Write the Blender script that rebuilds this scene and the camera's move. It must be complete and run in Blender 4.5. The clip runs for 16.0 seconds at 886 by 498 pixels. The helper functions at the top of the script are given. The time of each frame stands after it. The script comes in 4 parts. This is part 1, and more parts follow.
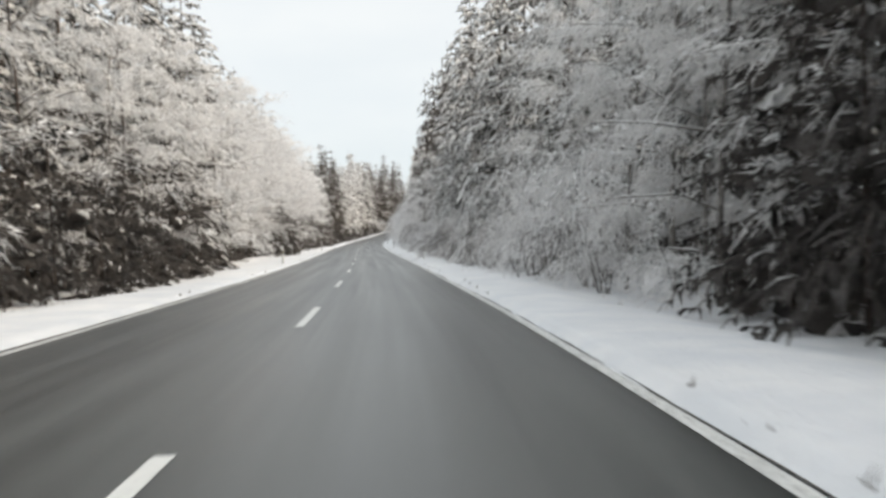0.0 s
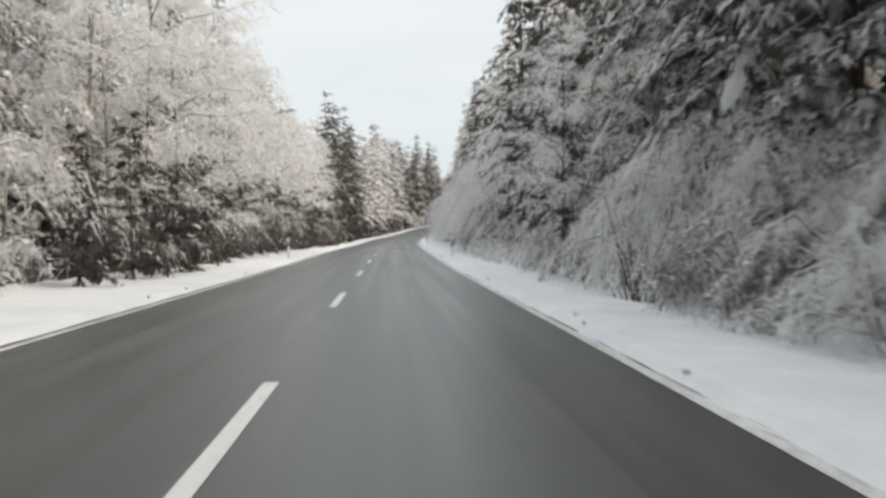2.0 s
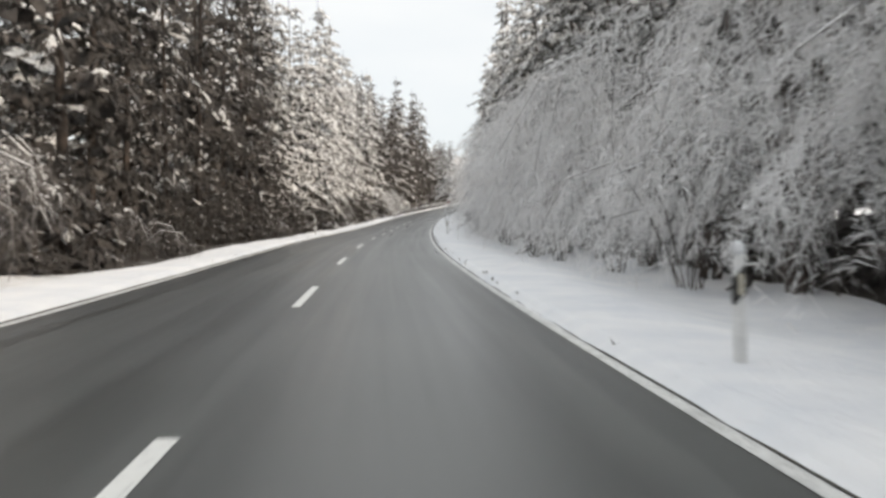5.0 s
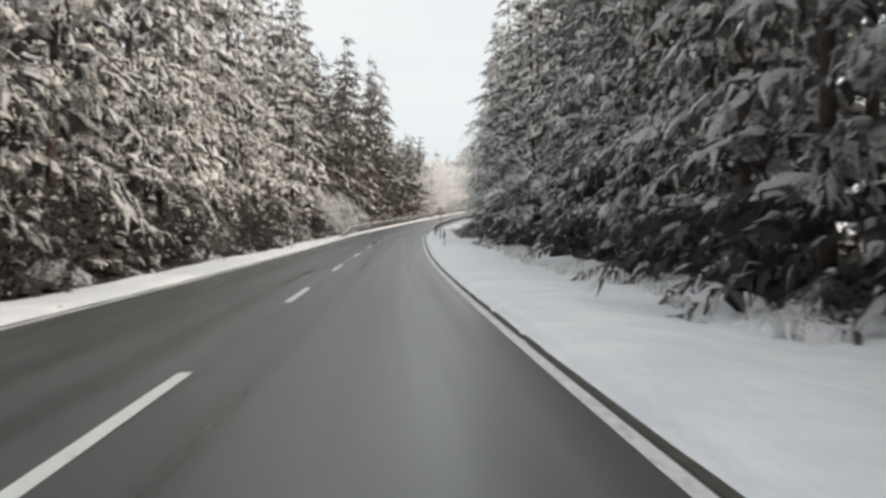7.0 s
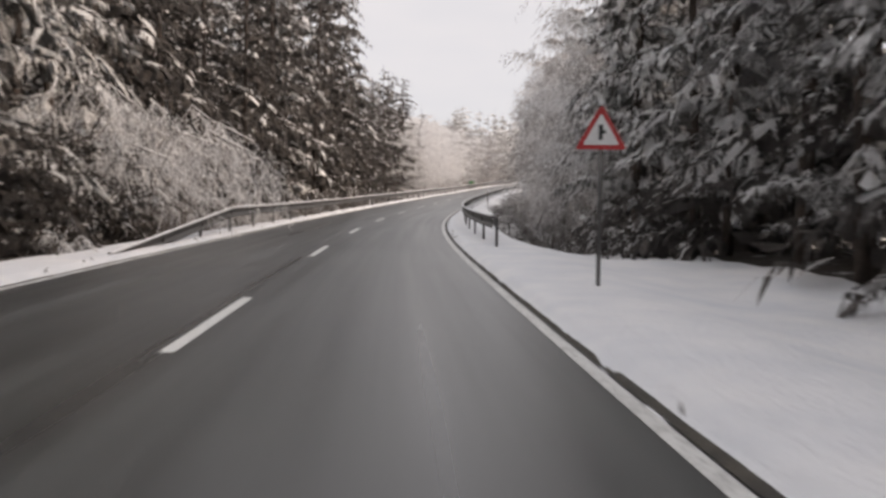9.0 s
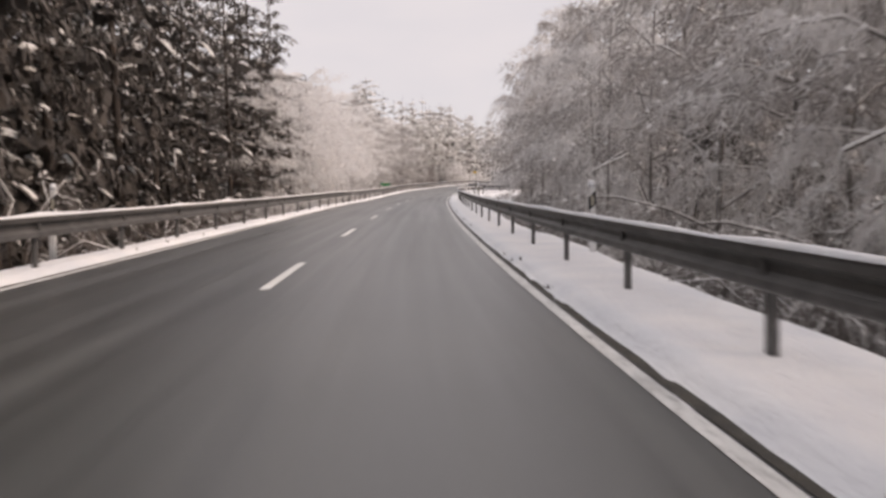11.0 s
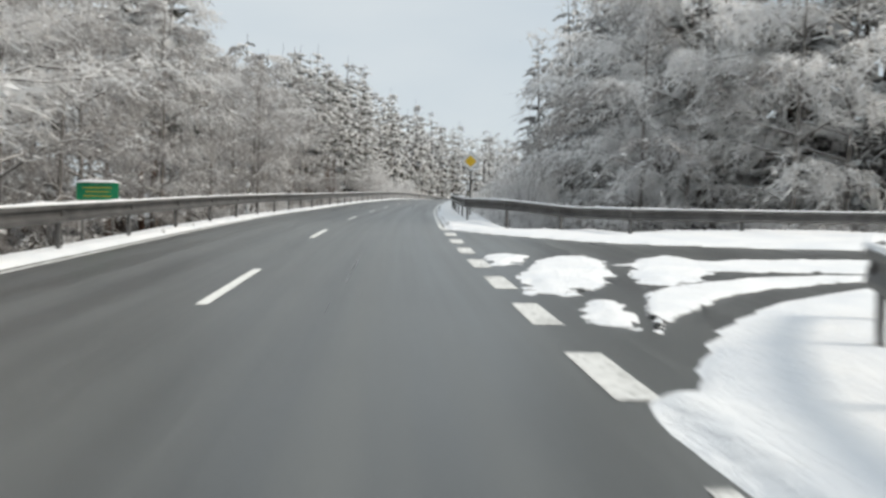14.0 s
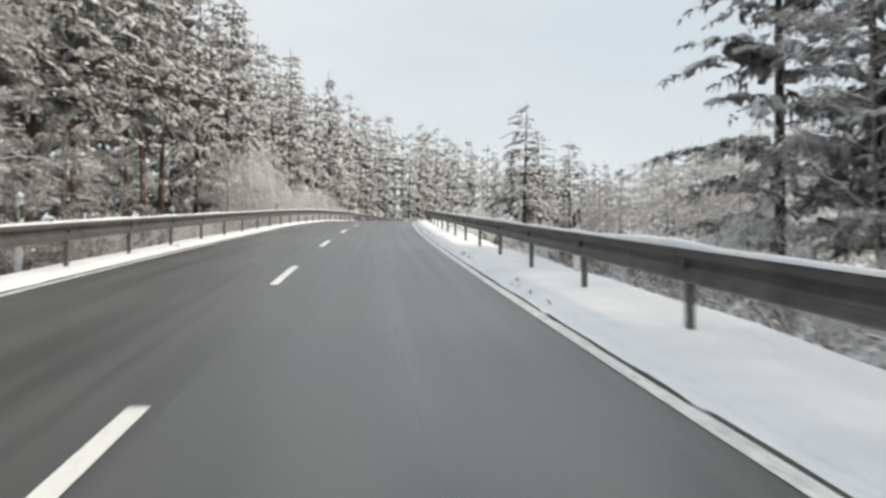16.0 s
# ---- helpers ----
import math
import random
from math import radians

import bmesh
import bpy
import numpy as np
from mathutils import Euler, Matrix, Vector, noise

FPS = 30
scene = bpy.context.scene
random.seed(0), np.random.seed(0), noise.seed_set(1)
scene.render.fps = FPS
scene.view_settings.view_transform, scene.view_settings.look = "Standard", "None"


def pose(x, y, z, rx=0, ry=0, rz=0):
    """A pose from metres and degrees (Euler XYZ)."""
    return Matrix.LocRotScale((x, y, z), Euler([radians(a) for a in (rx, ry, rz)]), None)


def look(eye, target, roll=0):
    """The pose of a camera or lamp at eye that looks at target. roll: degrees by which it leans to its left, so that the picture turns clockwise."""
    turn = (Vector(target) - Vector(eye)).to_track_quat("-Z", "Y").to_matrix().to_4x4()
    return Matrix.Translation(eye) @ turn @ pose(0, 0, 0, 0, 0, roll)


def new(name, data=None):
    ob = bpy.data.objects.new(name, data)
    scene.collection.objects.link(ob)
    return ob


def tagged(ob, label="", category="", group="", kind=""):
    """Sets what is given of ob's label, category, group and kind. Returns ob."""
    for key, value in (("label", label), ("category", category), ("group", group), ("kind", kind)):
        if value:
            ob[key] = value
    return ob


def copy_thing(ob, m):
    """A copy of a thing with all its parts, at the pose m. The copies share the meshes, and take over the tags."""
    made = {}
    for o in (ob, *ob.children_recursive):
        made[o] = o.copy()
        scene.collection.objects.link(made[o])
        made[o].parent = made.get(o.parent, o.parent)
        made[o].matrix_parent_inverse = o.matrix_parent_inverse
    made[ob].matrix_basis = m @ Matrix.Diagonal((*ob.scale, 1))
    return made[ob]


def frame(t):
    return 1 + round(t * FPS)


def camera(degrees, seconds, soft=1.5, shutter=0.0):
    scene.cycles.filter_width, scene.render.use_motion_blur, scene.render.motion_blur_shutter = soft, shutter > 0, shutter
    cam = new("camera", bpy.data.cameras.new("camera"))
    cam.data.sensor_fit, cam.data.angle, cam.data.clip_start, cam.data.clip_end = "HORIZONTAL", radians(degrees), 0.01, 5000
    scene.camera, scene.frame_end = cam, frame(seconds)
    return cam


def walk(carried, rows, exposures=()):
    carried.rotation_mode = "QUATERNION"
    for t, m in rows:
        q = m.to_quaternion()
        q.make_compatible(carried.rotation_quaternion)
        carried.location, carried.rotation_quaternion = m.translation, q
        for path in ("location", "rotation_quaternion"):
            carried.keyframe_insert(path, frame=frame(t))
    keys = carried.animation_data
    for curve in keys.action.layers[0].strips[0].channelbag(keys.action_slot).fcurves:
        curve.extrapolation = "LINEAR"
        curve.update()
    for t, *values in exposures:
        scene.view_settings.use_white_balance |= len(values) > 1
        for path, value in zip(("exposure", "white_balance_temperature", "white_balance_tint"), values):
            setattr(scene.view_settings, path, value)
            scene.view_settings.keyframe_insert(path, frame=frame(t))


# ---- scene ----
# ---- the road's line: turn (1/km, to the right) and grade (%) every 20 m ----
CURVE = [-4.86, -2.56, -0.45, -0.36, -0.28, 0.20, 0.17, 0.44, 0.14, 0.75, 1.73, 0.51, 0.53, 1.05, 0.08, 1.77, 3.82, 1.70, 0.59, 0.57, 0.73, 1.97, 1.53, 1.11, 1.23, 0.86, 1.12, 1.00, 1.80, 4.00, 6.00, 7.00]
GRADE = [-1.37, -1.46, -1.71, -1.48, -1.13, -1.19, -0.57, -0.82, -1.18, -0.20, 0.49, 0.02, 0.69, 1.50, 1.91, 2.28, 3.33, 4.23, 4.45, 4.82, 4.35, 5.67, 6.09, 5.29, 5.74, 5.54, 5.52, 4.61, 3.55, 2.34, 1.06, -0.25]
WR, WL = 3.20, 3.22                      # middle line to the edge lines
S_LINE = np.arange(-60.0, 901.0, 1.0)


def road_line():
    k = np.arange(len(CURVE)) * 20.0 - 20.0
    turn = np.interp(S_LINE, k, CURVE) / 1000.0
    turn[S_LINE < 0] = -0.0004
    turn[S_LINE > 600] = 0.006
    rise = np.interp(S_LINE, k, GRADE) / 100.0
    rise[S_LINE > 600] = -0.004

    def summed(a):
        b = np.concatenate([[0.0], np.cumsum((a[1:] + a[:-1]) / 2)])
        return b - b[60]
    head = summed(turn)
    return summed(np.sin(head)), summed(np.cos(head)), summed(rise), head


LX, LY, LZ, LH = road_line()


def at(s, o=0.0, h=0.0):
    """The place s metres along the road, o to the right of its middle, h above it."""
    a = np.interp(s, S_LINE, LH)
    return Vector((np.interp(s, S_LINE, LX) + o * math.cos(a), np.interp(s, S_LINE, LY) - o * math.sin(a), np.interp(s, S_LINE, LZ) + h))


def stand(s, o=0.0, h=0.0, turn=0.0):
    """The pose there, with y along the road and x to its right."""
    p = at(s, o, h)
    return pose(p.x, p.y, p.z, 0, 0, turn - math.degrees(np.interp(s, S_LINE, LH)))


# ---- camera ----
cam = camera(51.27, 16.0, soft=2.95, shutter=0.15)
PATH = [
    (0.0, (1.39, -1.34, 1.228), (2.226, 18.632, 0.716), -1.48),
    (0.5, (1.18, 12.88, 1.010), (1.762, 32.867, 0.442), -1.38),
    (1.0, (0.65, 27.78, 0.762), (1.098, 47.773, 0.431), -1.18),
    (1.5, (0.01, 42.35, 0.538), (0.489, 62.341, -0.007), -0.63),
    (2.0, (-0.73, 56.37, 0.353), (-0.509, 76.363, -0.179), -0.42),
    (2.5, (-1.65, 70.99, 0.185), (-1.415, 90.982, -0.199), 0.48),
    (3.0, (-2.52, 85.45, 0.019), (-1.937, 105.431, -0.543), 0.14),
    (3.5, (-3.11, 99.48, -0.094), (-2.339, 119.455, -0.745), 0.32),
    (4.0, (-3.48, 113.99, -0.190), (-2.520, 133.953, -1.045), -0.16),
    (4.5, (-3.77, 128.35, -0.312), (-2.838, 148.311, -1.096), -0.04),
    (5.0, (-4.01, 142.69, -0.467), (-3.139, 162.663, -1.180), 0.07),
    (5.5, (-4.18, 157.02, -0.566), (-3.319, 176.994, -1.207), 0.19),
    (6.0, (-4.21, 171.32, -0.574), (-3.209, 191.291, -1.143), 0.31),
    (6.5, (-3.98, 185.59, -0.521), (-2.674, 205.539, -1.019), 0.43),
    (7.0, (-3.73, 199.64, -0.494), (-1.942, 219.555, -0.802), -0.41),
    (7.5, (-3.37, 214.08, -0.457), (-1.200, 233.960, -0.829), -1.41),
    (8.0, (-2.82, 228.37, -0.348), (-0.669, 248.242, -0.910), -0.49),
    (8.5, (-2.08, 242.53, -0.161), (0.086, 262.395, -0.887), 1.04),
    (9.0, (-1.26, 256.48, 0.077), (1.127, 276.330, -0.578), 0.77),
    (9.5, (-0.37, 270.41, 0.354), (2.207, 290.238, -0.230), 0.50),
    (10.0, (0.72, 284.29, 0.670), (3.790, 304.049, 0.157), 0.23),
    (10.4, (1.88, 295.35, 0.985), (5.625, 314.995, 0.529), 0.01),
    (10.8, (3.46, 306.37, 1.364), (8.013, 325.838, 0.965), -0.20),
    (11.0, (4.41, 312.00, 1.581), (9.081, 331.441, 1.099), -0.44),
    (11.5, (7.12, 325.74, 2.166), (12.143, 345.088, 1.708), -0.20),
    (12.0, (10.03, 339.92, 2.802), (15.575, 359.138, 2.611), 0.93),
    (12.5, (13.13, 353.56, 3.447), (18.871, 372.719, 3.227), 0.59),
    (13.0, (16.43, 367.53, 4.126), (22.637, 386.542, 4.189), 0.82),
    (13.5, (19.82, 381.16, 4.756), (26.250, 400.098, 4.920), 1.27),
    (14.0, (23.59, 395.39, 5.507), (30.334, 414.218, 5.346), 0.70),
    (14.5, (27.44, 408.75, 6.313), (34.555, 427.435, 6.022), 0.54),
    (15.0, (31.51, 422.06, 7.149), (39.036, 440.584, 7.002), 0.41),
    (15.5, (35.68, 435.10, 7.912), (43.633, 453.451, 7.543), -0.50),
    (16.0, (40.11, 448.68, 8.692), (48.679, 466.750, 8.831), 0.22),
]
walk(cam, [(t, look(e, g, r)) for t, e, g, r in PATH],
     exposures=[(0.0, -0.08, 6660, 6), (1.5, -0.15, 6650, 6), (2.6, -0.16, 6680, 6), (3.4, -0.08, 6730, 7), (4.0, 0.06, 6780, 8), (6.5, -0.18, 6740, 7), (7.4, -0.07, 6820, 8), (8.0, -0.19, 6870, 10), (8.5, -0.26, 6930, 13), (10.8, -0.40, 7140, 20), (11.6, -0.30, 7120, 19), (12.6, -0.34, 7030, 18), (13.4, -0.52, 6790, 11), (14.0, -0.46, 6320, 4), (14.6, -0.34, 6340, 4), (15.5, -0.3, 6560, 6), (16.0, -0.28, 6570, 6)])

# ---- light: a bright overcast sky, the sun veiled, high on the right ----
SUN_UP, SUN_TURN = radians(42), radians(115)      # turn clockwise from the road's first heading


def sky():
    w = bpy.data.worlds.new("sky")
    scene.world = w
    w.use_nodes = True
    n, l = w.node_tree.nodes, w.node_tree.links
    n.clear()
    out, bg = n.new("ShaderNodeOutputWorld"), n.new("ShaderNodeBackground")
    tex = n.new("ShaderNodeTexSky")
    tex.sky_type, tex.sun_disc, tex.sun_elevation, tex.sun_rotation = "NISHITA", False, SUN_UP, SUN_TURN
    dim = n.new("ShaderNodeVectorMath")
    dim.operation = "SCALE"
    dim.inputs["Scale"].default_value = 0.12
    l.new(tex.outputs[0], dim.inputs[0])
    co, cloud, ramp = n.new("ShaderNodeTexCoord"), n.new("ShaderNodeTexNoise"), n.new("ShaderNodeValToRGB")
    squash = n.new("ShaderNodeMapping")
    squash.inputs["Scale"].default_value = (1, 1, 3)
    cloud.inputs["Scale"].default_value, cloud.inputs["Detail"].default_value = 2.2, 5
    ramp.color_ramp.elements[0].color, ramp.color_ramp.elements[0].position = (0.75, 0.80, 0.87, 1), 0.3
    ramp.color_ramp.elements[1].color, ramp.color_ramp.elements[1].position = (0.92, 0.93, 0.96, 1), 0.7
    l.new(co.outputs["Generated"], squash.inputs[0])
    l.new(squash.outputs[0], cloud.inputs["Vector"])
    l.new(cloud.outputs["Fac"], ramp.inputs[0])
    mix = n.new("ShaderNodeMix")
    mix.data_type = "RGBA"
    mix.inputs["Factor"].default_value = 0.9
    l.new(dim.outputs[0], mix.inputs["A"])
    l.new(ramp.outputs[0], mix.inputs["B"])
    # an overcast sky is about twice as bright overhead as near the horizon
    sep, lift, gain = n.new("ShaderNodeSeparateXYZ"), n.new("ShaderNodeMapRange"), n.new("ShaderNodeVectorMath")
    lift.interpolation_type = "SMOOTHSTEP"
    for slot, value in (("From Min", 0.25), ("From Max", 0.95), ("To Min", 1.16), ("To Max", 1.85)):
        lift.inputs[slot].default_value = value
    gain.operation = "SCALE"
    l.new(co.outputs["Generated"], sep.inputs[0])
    l.new(sep.outputs["Z"], lift.inputs["Value"])
    l.new(mix.outputs["Result"], gain.inputs[0])
    l.new(lift.outputs[0], gain.inputs["Scale"])
    l.new(gain.outputs[0], bg.inputs[0])
    bg.inputs[1].default_value = 1.0
    l.new(bg.outputs[0], out.inputs[0])


sky()
sun = new("sun", bpy.data.lights.new("sun", "SUN"))
sun.data.energy, sun.data.angle, sun.data.color = 3.7, radians(18), (1.0, 0.85, 0.71)
d = Vector((math.sin(SUN_TURN) * math.cos(SUN_UP), math.cos(SUN_TURN) * math.cos(SUN_UP), math.sin(SUN_UP)))
sun.matrix_world = look(d * 100, (0, 0, 0))


# ---- materials ----
def material(name, rough, build, metal=0.0):
    m = bpy.data.materials.new(name)
    m.use_nodes = True
    n, l = m.node_tree.nodes, m.node_tree.links
    b = n["Principled BSDF"]
    b.inputs["Roughness"].default_value, b.inputs["Metallic"].default_value = rough, metal
    build(n, l, b)
    return m


def noise_of(n, l, scale, detail=4, where="Object", rough=0.6):
    co, t = n.new("ShaderNodeTexCoord"), n.new("ShaderNodeTexNoise")
    t.inputs["Scale"].default_value, t.inputs["Detail"].default_value, t.inputs["Roughness"].default_value = scale, detail, rough
    l.new(co.outputs[where], t.inputs["Vector"])
    return t.outputs["Fac"]


def ramp_of(n, l, fac, a, b, lo=0.3, hi=0.7):
    r = n.new("ShaderNodeValToRGB")
    e = r.color_ramp.elements
    e[0].color, e[1].color = (*a, 1), (*b, 1)
    e[0].position, e[1].position = lo, hi
    l.new(fac, r.inputs[0])
    return r.outputs[0]


def mixed(n, l, fac, a, b, how="MIX"):
    m = n.new("ShaderNodeMix")
    m.data_type, m.blend_type = "RGBA", how
    for value, slot in ((fac, "Factor"), (a, "A"), (b, "B")):
        if isinstance(value, (int, float)):
            m.inputs[slot].default_value = value
        elif isinstance(value, tuple):
            m.inputs[slot].default_value = (*value, 1)
        else:
            l.new(value, m.inputs[slot])
    return m.outputs["Result"]


def bumped(n, l, b, height, strength, distance):
    u = n.new("ShaderNodeBump")
    u.inputs["Strength"].default_value, u.inputs["Distance"].default_value = strength, distance
    l.new(height, u.inputs["Height"])
    l.new(u.outputs[0], b.inputs["Normal"])


def plain(a, c, scale, bump=0.0, reach=0.01, fine=None):
    """Two tones mixed by noise, with a finer noise over it and relief."""
    def build(n, l, b):
        col = ramp_of(n, l, noise_of(n, l, scale), a, c)
        f = noise_of(n, l, fine or scale * 9, 3)
        col = mixed(n, l, 0.35, col, ramp_of(n, l, f, (0.25, 0.25, 0.25), (0.75, 0.75, 0.75)), "OVERLAY")
        l.new(col, b.inputs["Base Color"])
        if bump:
            bumped(n, l, b, f, bump, reach)
    return build


def isles(a, c, glow_through=0.0, patch=0.0):
    """Tone by loose piece: every twig its own; noise turns some parts of a crown grey-brown. Thin snow, frost and
    needles let some light through.
    """
    def build(n, l, b):
        g = n.new("ShaderNodeNewGeometry")
        col = ramp_of(n, l, g.outputs["Random Per Island"], a, c, 0.0, 1.0)
        if patch:
            thin = ramp_of(n, l, noise_of(n, l, 0.75, 3, rough=0.65), (patch, patch, patch), (0, 0, 0), 0.36, 0.62)
            col = mixed(n, l, thin, col, (0.20, 0.175, 0.16))
        l.new(col, b.inputs["Base Color"])
        if glow_through:
            t, m = n.new("ShaderNodeBsdfTranslucent"), n.new("ShaderNodeMixShader")
            m.inputs[0].default_value = glow_through
            l.new(col, t.inputs[0])
            l.new(b.outputs[0], m.inputs[1])
            l.new(t.outputs[0], m.inputs[2])
            l.new(m.outputs[0], n["Material Output"].inputs["Surface"])
    return build


def snowy(a, c, lo, hi, rime=0.68):
    """Needles with snow and rime: it lies where the bough faces up, in clumps."""
    def build(n, l, b):
        g, sep, add = n.new("ShaderNodeNewGeometry"), n.new("ShaderNodeSeparateXYZ"), n.new("ShaderNodeMath")
        l.new(g.outputs["Normal"], sep.inputs[0])
        f = noise_of(n, l, 13.0, 6, rough=0.72)
        clump = n.new("ShaderNodeMath")
        clump.operation, clump.inputs[1].default_value, clump.inputs[2].default_value = "MULTIPLY_ADD", 2.0, -0.5
        l.new(f, clump.inputs[0])
        add.operation = "MULTIPLY_ADD"
        l.new(sep.outputs["Z"], add.inputs[0])
        add.inputs[1].default_value = 0.5
        l.new(clump.outputs[0], add.inputs[2])
        col = ramp_of(n, l, g.outputs["Random Per Island"], a, c, 0.0, 1.0)
        fine = noise_of(n, l, 40.0, 4, rough=0.7)
        col = mixed(n, l, ramp_of(n, l, fine, (0.0, 0.0, 0.0), (rime, rime, rime), 0.38, 0.66), col, (0.50, 0.49, 0.485))
        snow = ramp_of(n, l, add.outputs[0], (0, 0, 0), (1, 1, 1), lo, hi)
        l.new(mixed(n, l, snow, col, (0.80, 0.795, 0.79)), b.inputs["Base Color"])
        bumped(n, l, b, mixed(n, l, 0.5, f, fine), 1.0, 0.12)
    return build


def asphalt(n, l, b):
    uv, sep = n.new("ShaderNodeUVMap"), n.new("ShaderNodeSeparateXYZ")
    l.new(uv.outputs[0], sep.inputs[0])
    # long streaks: drier strips along the wheel tracks, broken up along the way
    stretch = n.new("ShaderNodeMapping")
    stretch.inputs["Scale"].default_value = (1.3, 0.02, 1)
    l.new(uv.outputs[0], stretch.inputs[0])
    streak = n.new("ShaderNodeTexNoise")
    streak.inputs["Scale"].default_value, streak.inputs["Detail"].default_value = 1.6, 4
    l.new(stretch.outputs[0], streak.inputs["Vector"])
    patch = noise_of(n, l, 0.09, 3)
    grain = noise_of(n, l, 60.0, 2)
    col = ramp_of(n, l, streak.outputs["Fac"], (0.036, 0.038, 0.037), (0.088, 0.091, 0.087), 0.32, 0.70)
    col = mixed(n, l, 0.7, col, ramp_of(n, l, patch, (0.30, 0.30, 0.30), (0.66, 0.66, 0.66)), "OVERLAY")
    col = mixed(n, l, 0.4, col, ramp_of(n, l, grain, (0.3, 0.3, 0.3), (0.7, 0.7, 0.7)), "OVERLAY")
    l.new(col, b.inputs["Base Color"])
    l.new(ramp_of(n, l, streak.outputs["Fac"], (0.27, 0.27, 0.27), (0.42, 0.42, 0.42)), b.inputs["Roughness"])
    bumped(n, l, b, grain, 0.35, 0.004)


def snow_ground(n, l, b):
    big, fine = noise_of(n, l, 0.8, 6), noise_of(n, l, 14.0, 5)
    col = ramp_of(n, l, big, (0.67, 0.69, 0.72), (0.81, 0.81, 0.81))
    specks = ramp_of(n, l, noise_of(n, l, 5.0, 6, rough=0.75), (1, 1, 1), (0.62, 0.60, 0.57), 0.64, 0.76)
    l.new(mixed(n, l, 1.0, col, specks, "MULTIPLY"), b.inputs["Base Color"])
    bumped(n, l, b, mixed(n, l, 0.35, mixed(n, l, 0.5, big, noise_of(n, l, 3.5, 4)), fine), 0.7, 0.12)


def paint_worn(n, l, b):
    f = noise_of(n, l, 18.0, 6, rough=0.7)
    l.new(ramp_of(n, l, f, (0.30, 0.30, 0.29), (0.72, 0.72, 0.69), 0.28, 0.45), b.inputs["Base Color"])
    bumped(n, l, b, f, 0.2, 0.003)


def dirty_paint(n, l, b):
    f, g = noise_of(n, l, 18.0, 6, rough=0.7), noise_of(n, l, 1.6, 5)
    col = ramp_of(n, l, f, (0.20, 0.20, 0.19), (0.66, 0.66, 0.64), 0.34, 0.50)
    l.new(mixed(n, l, ramp_of(n, l, g, (0, 0, 0), (0.5, 0.5, 0.5), 0.5, 0.75), col, (0.22, 0.22, 0.21)), b.inputs["Base Color"])
    bumped(n, l, b, f, 0.2, 0.003)


def shaded_forest_floor(n, l, b):
    """Thin snow over needle litter, darkened to paint in the shade under the trees."""
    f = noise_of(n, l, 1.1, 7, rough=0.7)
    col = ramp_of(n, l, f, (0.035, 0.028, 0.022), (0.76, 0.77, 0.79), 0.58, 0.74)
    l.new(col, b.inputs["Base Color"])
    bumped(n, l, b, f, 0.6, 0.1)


ASPHALT = material("wet_asphalt", 0.5, asphalt)
FLOOR = material("shaded_forest_floor", 0.85, shaded_forest_floor)
PAINT = material("worn_white_road_paint", 0.55, paint_worn)
DIRTY_PAINT = material("dirty_white_road_paint", 0.6, dirty_paint)
SNOW = material("snow_cover", 0.75, snow_ground)
SNOW_TREE = material("snow_on_branches", 0.75, isles((0.78, 0.785, 0.79), (0.93, 0.925, 0.92), 0.4))
NEEDLES = material("spruce_needles", 0.8, snowy((0.035, 0.036, 0.028), (0.115, 0.105, 0.086), 0.58, 0.80))
PINE_NEEDLES = material("pine_needles", 0.8, snowy((0.040, 0.048, 0.034), (0.130, 0.130, 0.100), 0.58, 0.80))
RIMED_NEEDLES = material("rimed_needles", 0.8, snowy((0.10, 0.098, 0.095), (0.26, 0.25, 0.24), 0.56, 0.8, 0.85))
BARK = material("dark_bark", 0.85, plain((0.035, 0.028, 0.024), (0.11, 0.085, 0.07), 3.0, 0.6, 0.02))
PINE_BARK = material("reddish_pine_bark", 0.85, plain((0.06, 0.035, 0.025), (0.17, 0.10, 0.07), 3.0, 0.6, 0.02))
BIRCH_BARK = material("grey_birch_bark", 0.8, plain((0.10, 0.09, 0.085), (0.34, 0.32, 0.30), 4.0, 0.4, 0.01))
FROST = material("frosted_twigs", 0.75, isles((0.84, 0.835, 0.83), (0.97, 0.965, 0.96), 0.5, 0.30))
DIM_FROST = material("thinly_frosted_twigs", 0.8, isles((0.30, 0.285, 0.28), (0.80, 0.79, 0.78), 0.45, 0.55))
# darker than NEEDLES: for brown spruces, and shade painted into boughs near the ground
BROWN_NEEDLES = material("brownish_needles", 0.8, snowy((0.032, 0.027, 0.024), (0.115, 0.097, 0.085), 1.0, 1.2, 0.2))
DARK_TWIGS = material("dark_twigs_with_rime", 0.8, isles((0.06, 0.05, 0.046), (0.36, 0.34, 0.33), 0.3))
LADEN = material("snow_pads_on_boughs", 0.8, snowy((0.045, 0.045, 0.036), (0.12, 0.11, 0.09), 0.26, 0.52, 0.8))
SOIL = material("wet_verge_soil", 0.8, plain((0.020, 0.018, 0.015), (0.07, 0.06, 0.045), 6.0, 0.7, 0.02))
STEEL = material("weathered_galvanised_steel", 0.5, plain((0.06, 0.058, 0.056), (0.15, 0.145, 0.14), 2.0, 0.15, 0.003), 0.3)
POST_STEEL = material("dark_galvanised_post", 0.6, plain((0.07, 0.07, 0.07), (0.18, 0.175, 0.17), 3.0, 0.15, 0.003), 0.4)
WHITE = material("white_plastic", 0.45, plain((0.66, 0.66, 0.65), (0.80, 0.80, 0.79), 5.0))
BLACK = material("black_plastic", 0.5, plain((0.012, 0.012, 0.012), (0.03, 0.03, 0.03), 5.0))
